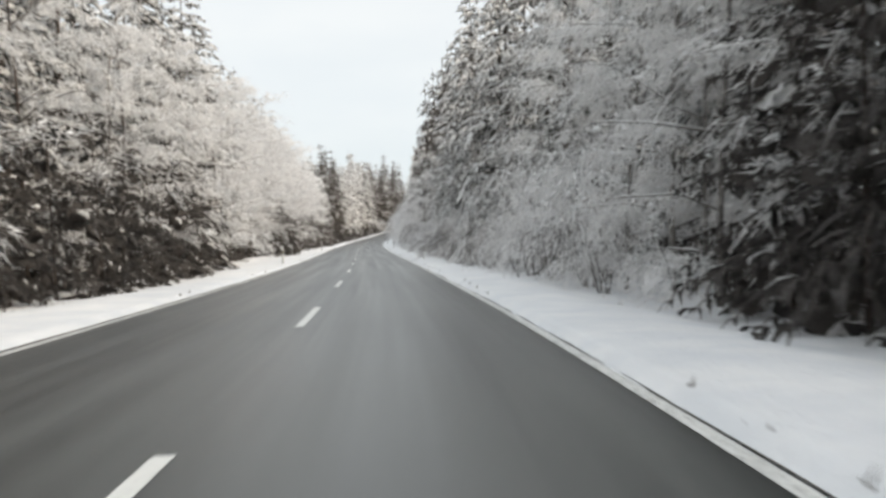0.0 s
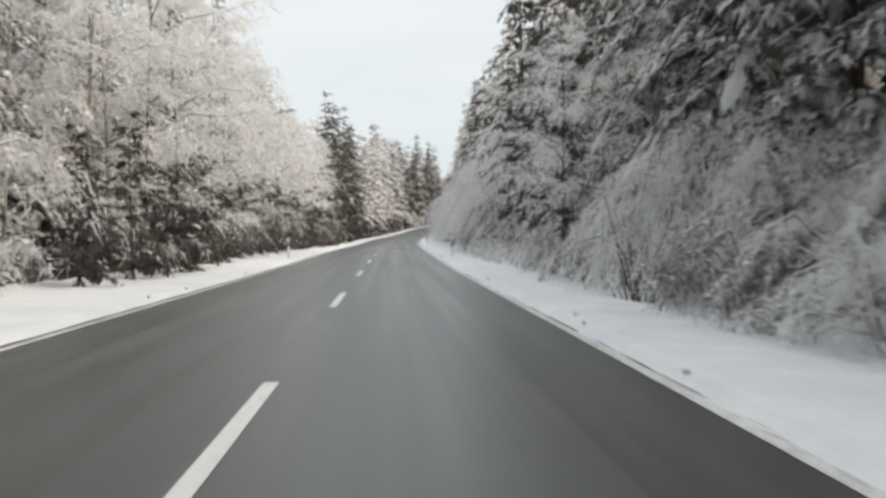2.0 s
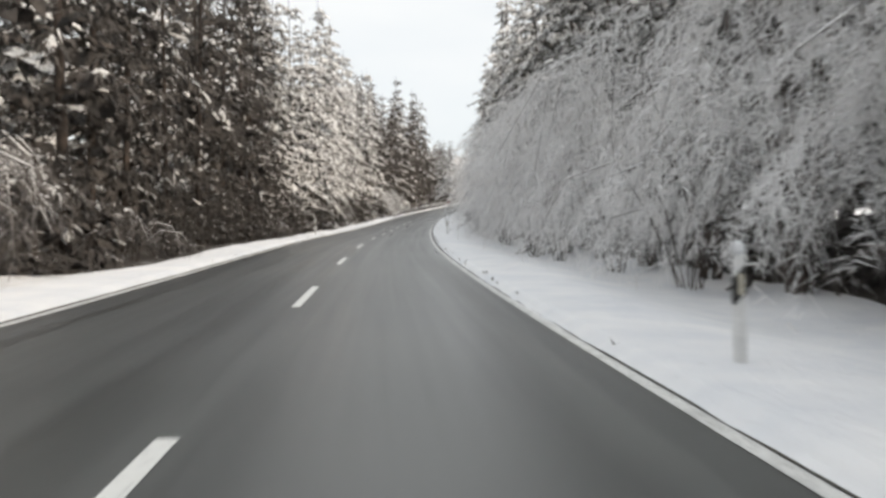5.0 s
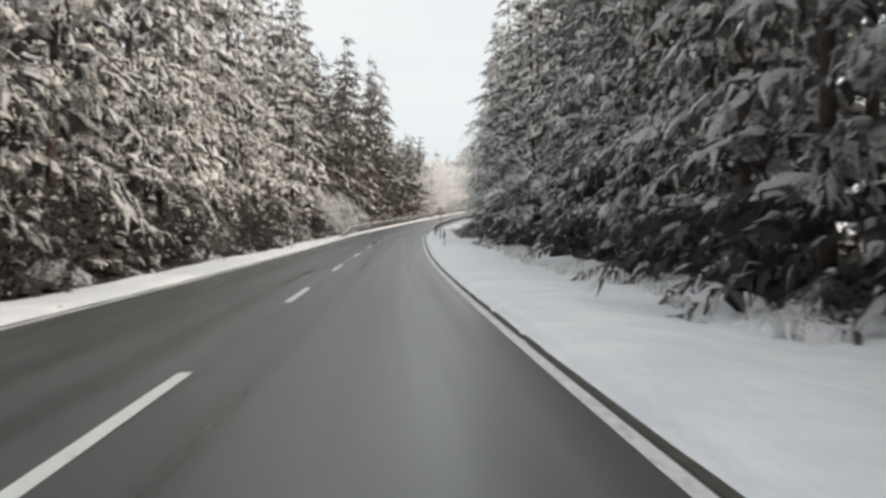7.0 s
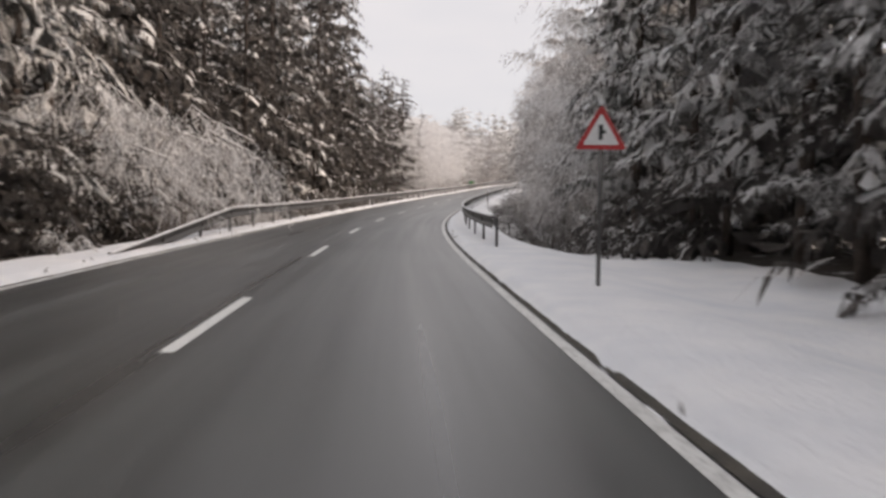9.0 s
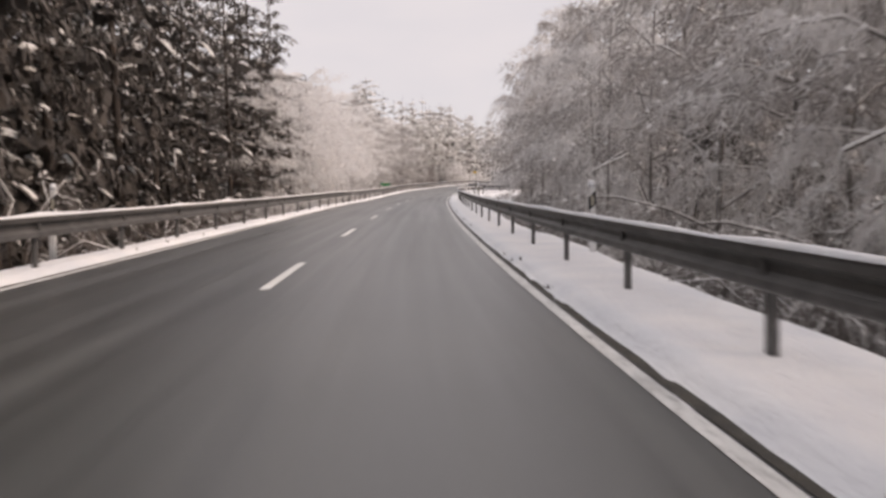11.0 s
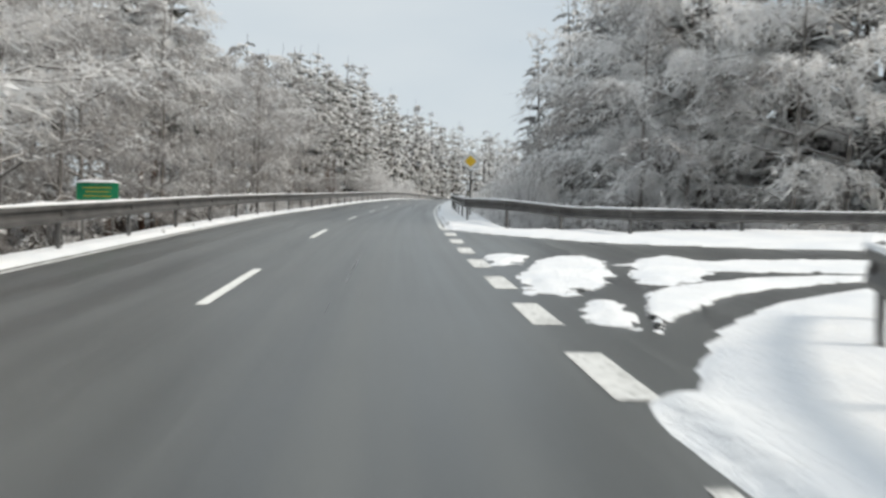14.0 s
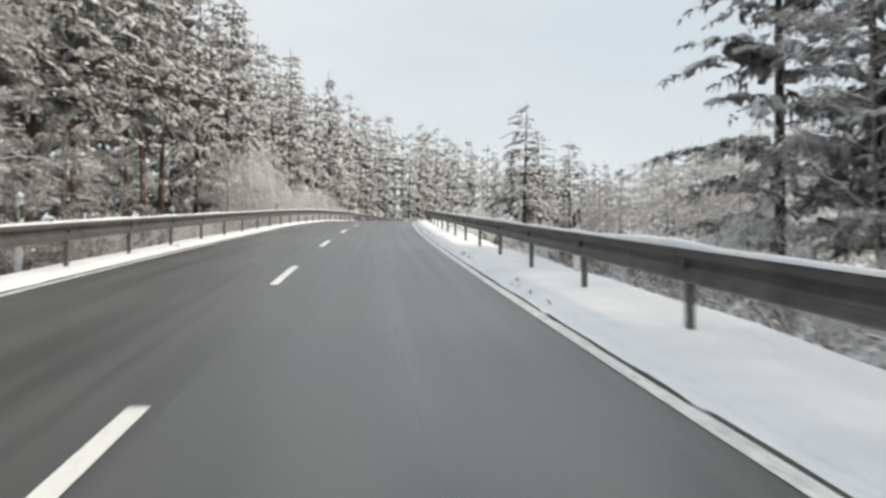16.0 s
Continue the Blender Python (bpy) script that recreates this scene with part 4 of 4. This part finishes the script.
# ---- the depth of the forest behind the first rows ----
def woods():
    """Plain conifers past counting, as one object."""
    random.seed(5)
    protos = []
    for v in range(4):
        shells = conifer_shells(16.0, (2.9, 3.2, 2.7, 3.0)[v], (0.6, 1.0, 3.0, 0.4)[v], 11, 5, 0, 0.5, 0.9, 0.11)
        protos.append([(k, np.array(s.v), s.f) for k, s in enumerate(shells) if s.v])
    verts, faces, mats, base = [], [], [], 0

    def tree(s, o, size):
        nonlocal base
        v = random.randrange(4)
        p = at(s, o, float(ground_height(s, o)))
        a, w = rnd(0, 6.28), size * rnd(0.9, 1.2)
        ca, sa = math.cos(a) * w, math.sin(a) * w
        for k, pts, fs in protos[v]:
            q = np.stack([p.x + pts[:, 0] * ca - pts[:, 1] * sa, p.y + pts[:, 0] * sa + pts[:, 1] * ca, p.z + pts[:, 2] * size], 1)
            verts.append(q)
            faces.extend([tuple(i + base for i in f) for f in fs])
            mats.extend([k] * len(fs))
            base += len(pts)

    def deep(s0, s1, o, gap, lo, hi):
        s = s0
        while s < s1:
            tree(s, o + rnd(-1.4, 1.4), rnd(lo, hi))
            s += gap * rnd(0.7, 1.3)
    deep(-20, 372, -14.2, 5.0, 1.0, 1.2)
    deep(-20, 372, -18.6, 10.0, 1.05, 1.3)
    deep(372, 520, -18.0, 5.0, 0.85, 1.05)
    deep(372, 520, -23.0, 7.0, 0.9, 1.1)
    deep(510, 720, -16.5, 4.6, 1.2, 1.4)
    deep(510, 720, -22.0, 6.5, 1.25, 1.45)
    deep(-20, 300, 13.9, 3.8, 1.1, 1.3)
    deep(-20, 300, 18.0, 7.0, 1.15, 1.35)
    deep(100, 300, 15.6, 4.4, 0.8, 1.2)
    deep(150, 372, -16.4, 4.6, 0.9, 1.2)
    deep(-20, 300, 24.0, 9.0, 1.1, 1.3)
    deep(-20, 372, -24.0, 12.0, 1.1, 1.3)
    deep(300, 398, 17.5, 5.0, 1.2, 1.4)
    deep(300, 398, 22.5, 8.0, 1.2, 1.4)
    deep(434, 476, 15.0, 4.8, 1.0, 1.2)
    deep(438, 470, 20.0, 5.0, 1.0, 1.2)
    for o in range(14, 60, 3):
        tree(435 + rnd(-1, 1), o, rnd(1.05, 1.25))
        tree(441 + rnd(-1, 1), o + 2, rnd(1.05, 1.25))
        tree(398 + rnd(-2, 2), o + 8, rnd(1.05, 1.25))
    deep(400, 430, 52, 4.0, 1.0, 1.2)
    deep(540, 640, 30.0, 5.0, 0.6, 0.8)
    deep(480, 640, 40.0, 5.0, 0.7, 0.9)
    deep(560, 700, 14.0, 5.0, 0.6, 0.8)
    me = bpy.data.meshes.new("forest_depth")
    me.from_pydata(np.concatenate(verts).tolist(), [], faces)
    for m in (BARK, NEEDLES, LADEN, BROWN_NEEDLES):
        me.materials.append(m)
    me.polygons.foreach_set("material_index", np.array(mats, dtype=np.int32))
    return tagged(new("forest_depth", me), "dense snowy conifer forest behind the first trees", "forest", kind="stuff")


woods()


# ---- side road ----
side_road = tagged(new("side_road", grid_mesh("side_road", list(np.arange(402, 426.5, 1.0)), [WR + 0.46, 4.6, 6, 9, 14, 22, 34, 50],
                                              lambda s, o: -0.006 + 0 * o, ASPHALT, uv=True)),
                   "wet side road partly covered with snow", "road", kind="structure")


def crust(x, y, seed, reach):
    """The ragged height of trodden snow: full inside, nothing past its edge (reach < 0)."""
    r = reach + 0.16 * noise.noise(Vector((x * 1.1, y * 1.1, seed))) + 0.12 * noise.noise(Vector((x * 3.3, y * 3.3, seed))) + 0.07 * noise.noise(Vector((x * 9, y * 9, seed)))
    return min(1.0, max(-1.0, r / 0.16)) * 0.035 + 0.018 * noise.noise(Vector((x * 6, y * 6, seed))) + 0.010 * noise.noise(Vector((x * 17, y * 17, seed)))


def snow_patch(s0, o0, turn, xs, ys, inside, seed, label):
    """A thin rough island of snow left between tyre tracks; inside gives how far within its edge a place lies."""
    sh = Shell()
    keep = {}
    ca, sa, level = math.cos(radians(turn)), math.sin(radians(turn)), np.interp(s0, S_LINE, LZ)
    for i, x in enumerate(xs):
        for j, y in enumerate(ys):
            z = crust(x, y, seed, inside(x, y))
            if z > -0.03:
                keep[i, j] = len(sh.v)
                sh.v.append((x, y, z + 0.004 + np.interp(s0 + x * sa + y * ca, S_LINE, LZ) - level))
    for (i, j), a in keep.items():
        c = [keep.get(q) for q in ((i + 1, j), (i + 1, j + 1), (i, j + 1))]
        if None not in c:
            sh.f.append((a, *c))
    ob = new("snow_patch", sh.mesh("snow_patch", SNOW, True))
    ob.matrix_basis = stand(s0, o0, 0.0, turn)
    return tagged(ob, label, "snow", "snow patches on the side road")


def island(s, o, ls, lo, turn):
    def inside(x, y):
        r = math.hypot(x / lo, y / ls)
        return (1 - r) * min(lo, ls)
    snow_patch(s, o, turn, np.arange(-lo * 1.3, lo * 1.3, 0.07), np.arange(-ls * 1.3, ls * 1.3, 0.09), inside, s, "thin rough patch of snow between tyre tracks")


for s, o, ls, lo, turn in ((412.3, 4.55, 2.9, 0.58, -13), (407.6, 4.08, 0.95, 0.24, -12), (414.4, 3.87, 1.1, 0.30, -10), (413.0, 6.35, 2.5, 0.52, -17),
                           (413.6, 10.4, 1.25, 4.4, 3), (414.2, 17.0, 1.5, 3.2, 2), (410.9, 3.72, 0.5, 0.10, -8)):
    island(s, o, ls, lo, turn)


def corner_band():
    """The long wedge of snow that follows the bend of the side road's mouth."""
    def inside(x, y):
        e = 7.0 * (1 - math.exp(-max(x + 0.3, 0) / 2.5))
        y -= e
        return min(y - 1.0, 0.75 + 1.75 * min(1, max(0, x) / 0.9) - 0.22 * max(0, x - 0.9) - y, x * 1.0, (9 - x) * 0.5)
    snow_patch(404.0, 4.0, 0.0, np.arange(-0.3, 9.5, 0.08), np.arange(0.3, 9.5, 0.08), inside, 7.0, "long wedge of trodden snow in the road's mouth")


corner_band()


# ---- guard rails ----
BEAM = [(0.030, 0.470), (0.004, 0.486), (0.0, 0.505), (0.004, 0.548), (0.050, 0.572), (0.074, 0.600), (0.074, 0.650), (0.050, 0.678), (0.004, 0.702), (0.0, 0.745), (0.004, 0.764), (0.030, 0.780)]


def along_line(pts):
    """Place, outward way and distance along a bent line of (s, o)."""
    out = []
    for k, (s, o) in enumerate(pts):
        a, b = at(*pts[max(k - 1, 0)]), at(*pts[min(k + 1, len(pts) - 1)])
        d = b - a
        d.z = 0
        d.normalize()
        out.append((at(s, o), d))
    return out


def guard_rail(posts, face, label, ramp=0.0, low=0.0):
    """posts: (s, o) of the beam's face at each post, in order; face: +1 when the road lies to its left as it runs; ramp: metres in which it rises from the ground; low: how far it sinks where it leaves the road."""
    root = empty("guard_rail", Matrix.Translation(at(*posts[0])))
    inv = root.matrix_basis.inverted()
    fine = []
    for (s0, o0), (s1, o1) in zip(posts[:-1], posts[1:]):
        fine += [(s0 + (s1 - s0) * q / 4, o0 + (o1 - o0) * q / 4) for q in range(4)]
    fine.append(posts[-1])
    line = along_line(fine)
    if ramp:
        line = [(p - Vector((0, 0, 0.74 * max(0.0, 1 - (s - posts[0][0]) / ramp))), d) for (s, o), (p, d) in zip(fine, line)]
    if low:
        line = [(p - Vector((0, 0, low * float(smooth_step(o, 5.0, 7.0)))), d) for (s, o), (p, d) in zip(fine, line)]
    up = Vector((0, 0, 1))
    shape = [(d, z) for d, z in BEAM] + [(d + 0.006, z) for d, z in BEAM[::-1]]
    post_mesh = None
    for k in range(len(posts) - 1):
        sh, cap = Shell(), Shell()
        seg = line[4 * k:4 * k + 5]
        for p, d in seg:
            n = d.cross(up) * face
            sh.v += [tuple(inv @ (p + n * a + up * (z + 0.06))) for a, z in shape]
        m = len(shape)
        sh.f = [(i * m + j, i * m + (j + 1) % m, (i + 1) * m + (j + 1) % m, (i + 1) * m + j) for i in range(4) for j in range(m)]
        sh.f += [tuple(range(m))[::-1], tuple(4 * m + j for j in range(m))]
        part("beam", sh, STEEL, root)
        # snow lying on the top edge, thinner here and there
        for p, d in seg:
            n = d.cross(up) * face
            t = 0.028 + 0.022 * noise.noise(p * 0.9) + 0.010 * noise.noise(p * 4) + 0.09 * max(0.0, noise.noise(p * 0.55 + Vector((9, 4, 0))) - 0.25)
            t = max(t, 0.006)
            sh_p = [(-0.012, 0.772), (0.0, 0.782 + t * 0.7), (0.03, 0.784 + t), (0.062, 0.780 + t * 0.6), (0.075, 0.765)]
            cap.v += [tuple(inv @ (p + n * a + up * (z + 0.06))) for a, z in sh_p]
        cap.f = [(i * 5 + j, i * 5 + j + 1, i * 5 + j + 6, i * 5 + j + 5) for i in range(4) for j in range(4)]
        part("snow_cap", cap, SNOW, root, smooth=True)
    for s, o in posts:
        k = fine.index((s, o))
        p, d = line[k]
        n = d.cross(up) * face
        if post_mesh is None:
            sh = Shell()                           # open channel with a spacer towards the beam
            sh.box((0.085, -0.05, -0.6), (0.145, -0.044, 0.79))
            sh.box((0.085, 0.044, -0.6), (0.145, 0.05, 0.79))
            sh.box((0.085, -0.044, -0.6), (0.091, 0.044, 0.79))
            sh.box((0.04, -0.045, 0.60), (0.085, 0.045, 0.78))
            post_mesh = sh.mesh("rail_post", POST_STEEL)
        ob = part("rail_post", post_mesh, None, root)
        ob.matrix_basis = inv @ Matrix.Translation(p) @ Matrix(((n.x, d.x, 0, 0), (n.y, d.y, 0, 0), (0, 0, 1, 0), (0, 0, 0, 1)))
    return tagged(root, label, "guard rail", "guard rails along the road")


guard_rail([(278.85 + 4 * k, 4.03) for k in range(31)] + [(401.0, 4.2), (403.2, 4.65), (405.2, 5.4), (406.8, 6.3)], 1,
           "snow-topped steel guard rail curving into the side road")
guard_rail([(423.5, 27.0), (423.0, 23.0), (422.7, 19.0), (422.5, 15.0), (422.5, 11.0), (422.9, 8.1), (424.3, 6.4), (426.6, 5.1)] + [(430.5 + 4 * k, 4.1) for k in range(50)], 1,
           "weathered steel guard rail with snow on top beside the road", low=0.14)
guard_rail([(274.5 + 4 * k, -3.60) for k in range(86)], -1, "weathered steel guard rail with snow along the far lane", 12.0)


# ---- roadside posts and signs ----
def loft(sh, levels, sides):
    """Stacked outlines: levels of (z, list of (x, y))."""
    k = len(sh.v)
    for z, o in levels:
        sh.v += [(x, y, z) for x, y in o]
    n = sides
    for i in range(len(levels) - 1):
        sh.f += [(k + i * n + j, k + i * n + (j + 1) % n, k + (i + 1) * n + (j + 1) % n, k + (i + 1) * n + j) for j in range(n)]
    sh.f += [tuple(k + j for j in range(n))[::-1], tuple(k + (len(levels) - 1) * n + j for j in range(n))]


def outline(w, d, grow=0.0):
    w, d = w / 2 + grow, d / 2 + grow
    return [(-w, -d * 0.5), (-w * 0.75, -d), (w * 0.75, -d), (w, -d * 0.5), (w * 0.45, d), (-w * 0.45, d)]


def delineator(m):
    root = empty("delineator_post", m)
    body, band_, cap, eye = Shell(), Shell(), Shell(), Shell()
    loft(body, [(-0.2, outline(0.12, 0.10)), (0.66, outline(0.12, 0.10)), (0.97, outline(0.118, 0.098)), (1.0, outline(0.09, 0.07))], 6)
    lo = [(x, y) for x, y in outline(0.12, 0.10, 0.003)]
    k = len(lo)
    band_.v = [(x, y, 0.63 + x * 0.9) for x, y in lo] + [(x, y, 0.86 + x * 0.9) for x, y in lo]
    band_.f = [(j, (j + 1) % k, k + (j + 1) % k, k + j) for j in range(k)] + [tuple(range(k))[::-1], tuple(k + j for j in range(k))]
    eye.box((-0.024, -0.062, 0.66), (0.024, -0.052, 0.83))
    loft(cap, [(0.985, outline(0.125, 0.10)), (1.03, outline(0.13, 0.11)), (1.075, outline(0.10, 0.08)), (1.10, outline(0.04, 0.03))], 6)
    part("post", body, WHITE, root)
    part("black_band", band_, BLACK, root)
    part("reflector", eye, GLASSY, root)
    part("snow_cap", cap, SNOW, root, smooth=True)
    return tagged(root, "white plastic delineator post with a black band and a snow cap", "roadside post", "delineator posts")


first_post = None
for s, o in [(52.3, 4.05), (52.3, -4.05), (101.5, 3.95), (101.5, -4.0), (150.0, 4.1), (150.0, -4.1), (202.5, 4.3), (202.0, -4.15), (251.6, 4.3), (250.8, -4.1), (2.5, -4.05),
             (293.5, -4.3), (328.7, 4.9), (328.7, -4.3), (364.3, 4.9), (364.3, -4.3), (400.3, 4.75), (400.8, -4.3), (435.6, -4.3), (470.0, -4.3), (505.0, -4.3), (505.0, 4.8), (470.0, 4.9), (437.2, 4.55)]:
    m = stand(s, o, -0.02 if s < 290 else 0.23, rnd(-6, 6)) @ pose(0, 0, 0, rnd(-1.5, 1.5), rnd(-2, 2), 0)
    if first_post is None:
        first_post = delineator(m)
    else:
        copy_thing(first_post, m)


def sign_pole(sh, h, r=0.03):
    sh.tube([Vector((0, 0.03, -0.6)), Vector((0, 0.03, h))], [r, r], 12)


def plate(corners, y0, y1):
    """A flat plate standing across the road, from its outline of (x, z)."""
    sh = Shell()
    n = len(corners)
    sh.v = [(x, y0, z) for x, z in corners] + [(x, y1, z) for x, z in corners]
    sh.f = [tuple(range(n)), tuple(n + j for j in range(n))[::-1]] + [(j, n + j, n + (j + 1) % n, (j + 1) % n) for j in range(n)]
    return sh


def rounded(pts, r, steps=4):
    """Cut corners of a convex outline to arcs."""
    out = []
    for k, p in enumerate(pts):
        p, a, b = Vector(p), Vector(pts[k - 1]), Vector(pts[(k + 1) % len(pts)])
        u, v = (a - p).normalized() * r, (b - p).normalized() * r
        out += [tuple((p + u) * (1 - t) ** 2 + p * 2 * t * (1 - t) + (p + v) * t * t) for t in [i / steps for i in range(steps + 1)]]
    return out


def warning_sign(m):
    root = empty("warning_sign", m)
    pole = Shell()
    sign_pole(pole, 2.45)

    def tri(k, z):
        return rounded([(-0.35 * k, z), (0.35 * k, z), (0, z + 0.7 * k * math.sqrt(3) / 2)], 0.05 * k)
    part("pole", pole, STEEL, root, smooth=True)
    board = part("board", plate(tri(1.0, 1.87), -0.004, 0.0), RED, root, "red-edged white triangle")
    part("white_field", plate(tri(0.70, 1.87 + 0.061), -0.008, -0.004), WHITE, board)
    bars = Shell()
    bars.box((-0.035, -0.011, 2.00), (0.02, -0.008, 2.20))
    bars.box((0.02, -0.011, 2.08), (0.06, -0.008, 2.13))
    part("symbol", bars, BLACK, board)
    cap = Shell()
    cap.tube([Vector((0, 0.0, 2.46)), Vector((0, 0.0, 2.50)), Vector((0, 0.0, 2.53))], [0.05, 0.05, 0.02], 8)
    part("snow_cap", cap, SNOW, root, smooth=True)
    return tagged(root, "triangular red-edged warning sign on a steel pole", "traffic sign")


def priority_sign(m):
    root = empty("priority_road_sign", m)
    pole = Shell()
    sign_pole(pole, 2.6)

    def diamond(k):
        return rounded([(0, 2.3 - 0.41 * k), (0.41 * k, 2.3), (0, 2.3 + 0.41 * k), (-0.41 * k, 2.3)], 0.06 * k)
    part("pole", pole, STEEL, root, smooth=True)
    board = part("board", plate(diamond(1.0), -0.004, 0.0), WHITE, root, "white diamond-shaped board")
    part("rim", plate(diamond(1.03), 0.0, 0.003), BLACK, board)
    part("yellow_field", plate(diamond(0.60), -0.008, -0.004), YELLOW, board, "yellow diamond")
    cap = Shell()
    cap.tube([Vector((0, 0, 2.70)), Vector((0, 0, 2.745)), Vector((0, 0, 2.77))], [0.05, 0.045, 0.015], 8)
    part("snow_cap", cap, SNOW, root, smooth=True)
    return tagged(root, "white and yellow priority road sign on a grey pole", "traffic sign")


def green_board(m):
    root = empty("green_sign", m)
    for x in (-0.36, 0.36):
        sh = Shell()
        sh.tube([Vector((x, 0.03, -1.6)), Vector((x, 0.03, 1.62))], [0.03, 0.03], 8)
        part("leg", sh, POST_STEEL, root, smooth=True)
    board = part("board", plate(rounded([(-0.5, 1.20), (0.5, 1.20), (0.5, 1.62), (-0.5, 1.62)], 0.04), -0.01, 0.0), GREEN, root, "green board")
    for z, w in ((1.50, 0.36), (1.40, 0.28), (1.30, 0.33)):
        sh = Shell()
        sh.box((-w, -0.013, z - 0.010), (w, -0.010, z + 0.010))
        part("line_of_writing", sh, YELLOW, board)
    cap = Shell()
    cap.tent([Vector((-0.52, 0, 1.62)), Vector((-0.3, 0, 1.64)), Vector((0.1, 0, 1.635)), Vector((0.35, 0, 1.64)), Vector((0.53, 0, 1.62))], [0.03, 0.05, 0.05, 0.04], [0.03, 0.06, 0.05, 0.05], Vector((0, 1, 0)))
    part("snow_cap", cap, SNOW, root, smooth=True)
    return tagged(root, "green board with yellow lines of writing, topped with snow", "sign")


def small_plate(m):
    root = empty("distance_plate", m)
    sh = Shell()
    sh.tube([Vector((0, 0.03, -0.4)), Vector((0, 0.03, 0.7))], [0.025, 0.025], 8)
    part("pole", sh, POST_STEEL, root, smooth=True)
    part("board", plate(rounded([(-0.17, 0.52), (0.17, 0.52), (0.17, 0.72), (-0.17, 0.72)], 0.02), -0.006, 0.0), WHITE, root)
    return tagged(root, "small white plate on a low post beside bushes", "sign")


warning_sign(stand(269.0, 4.5, 0.05, -4))
priority_sign(stand(436.3, 4.6, 0.0, -3))
green_board(stand(421.0, -5.2, -0.42, 0))
small_plate(stand(26.4, 5.4, 0.05, -8))


# ---- grass that pokes out of the snow along the road's edge ----
def tufts():
    sh = Shell()
    for k in range(420):
        s, right = rnd(-8, 520), rnd(0, 1) < 0.7
        o = WR + 0.2 + abs(random.gauss(0, 0.04)) if right else -WL - 0.24 - abs(random.gauss(0, 0.06))
        if noise.noise(Vector((s * 0.15, o, 0))) < -0.05 or 402 < s < 426 and right:
            continue
        p = at(s, o, max(0.0, float(ground_height(s, o))) - 0.02)
        for j in range(4):
            a = rnd(0, 6.3)
            d = around(a, rnd(0.02, 0.08), rnd(0.03, 0.10))
            w = around(a + 1.57, rnd(0.008, 0.02))
            sh.add([p - w, p + w, p + d], [(0, 1, 2)])
    return tagged(new("grass_tufts", sh.mesh("grass_tufts", GRASS)), "dead brown grass poking out of the snow", "grass", kind="stuff")


GRASS = material("dead_grass", 0.8, isles((0.03, 0.025, 0.018), (0.13, 0.10, 0.06)))
tufts()
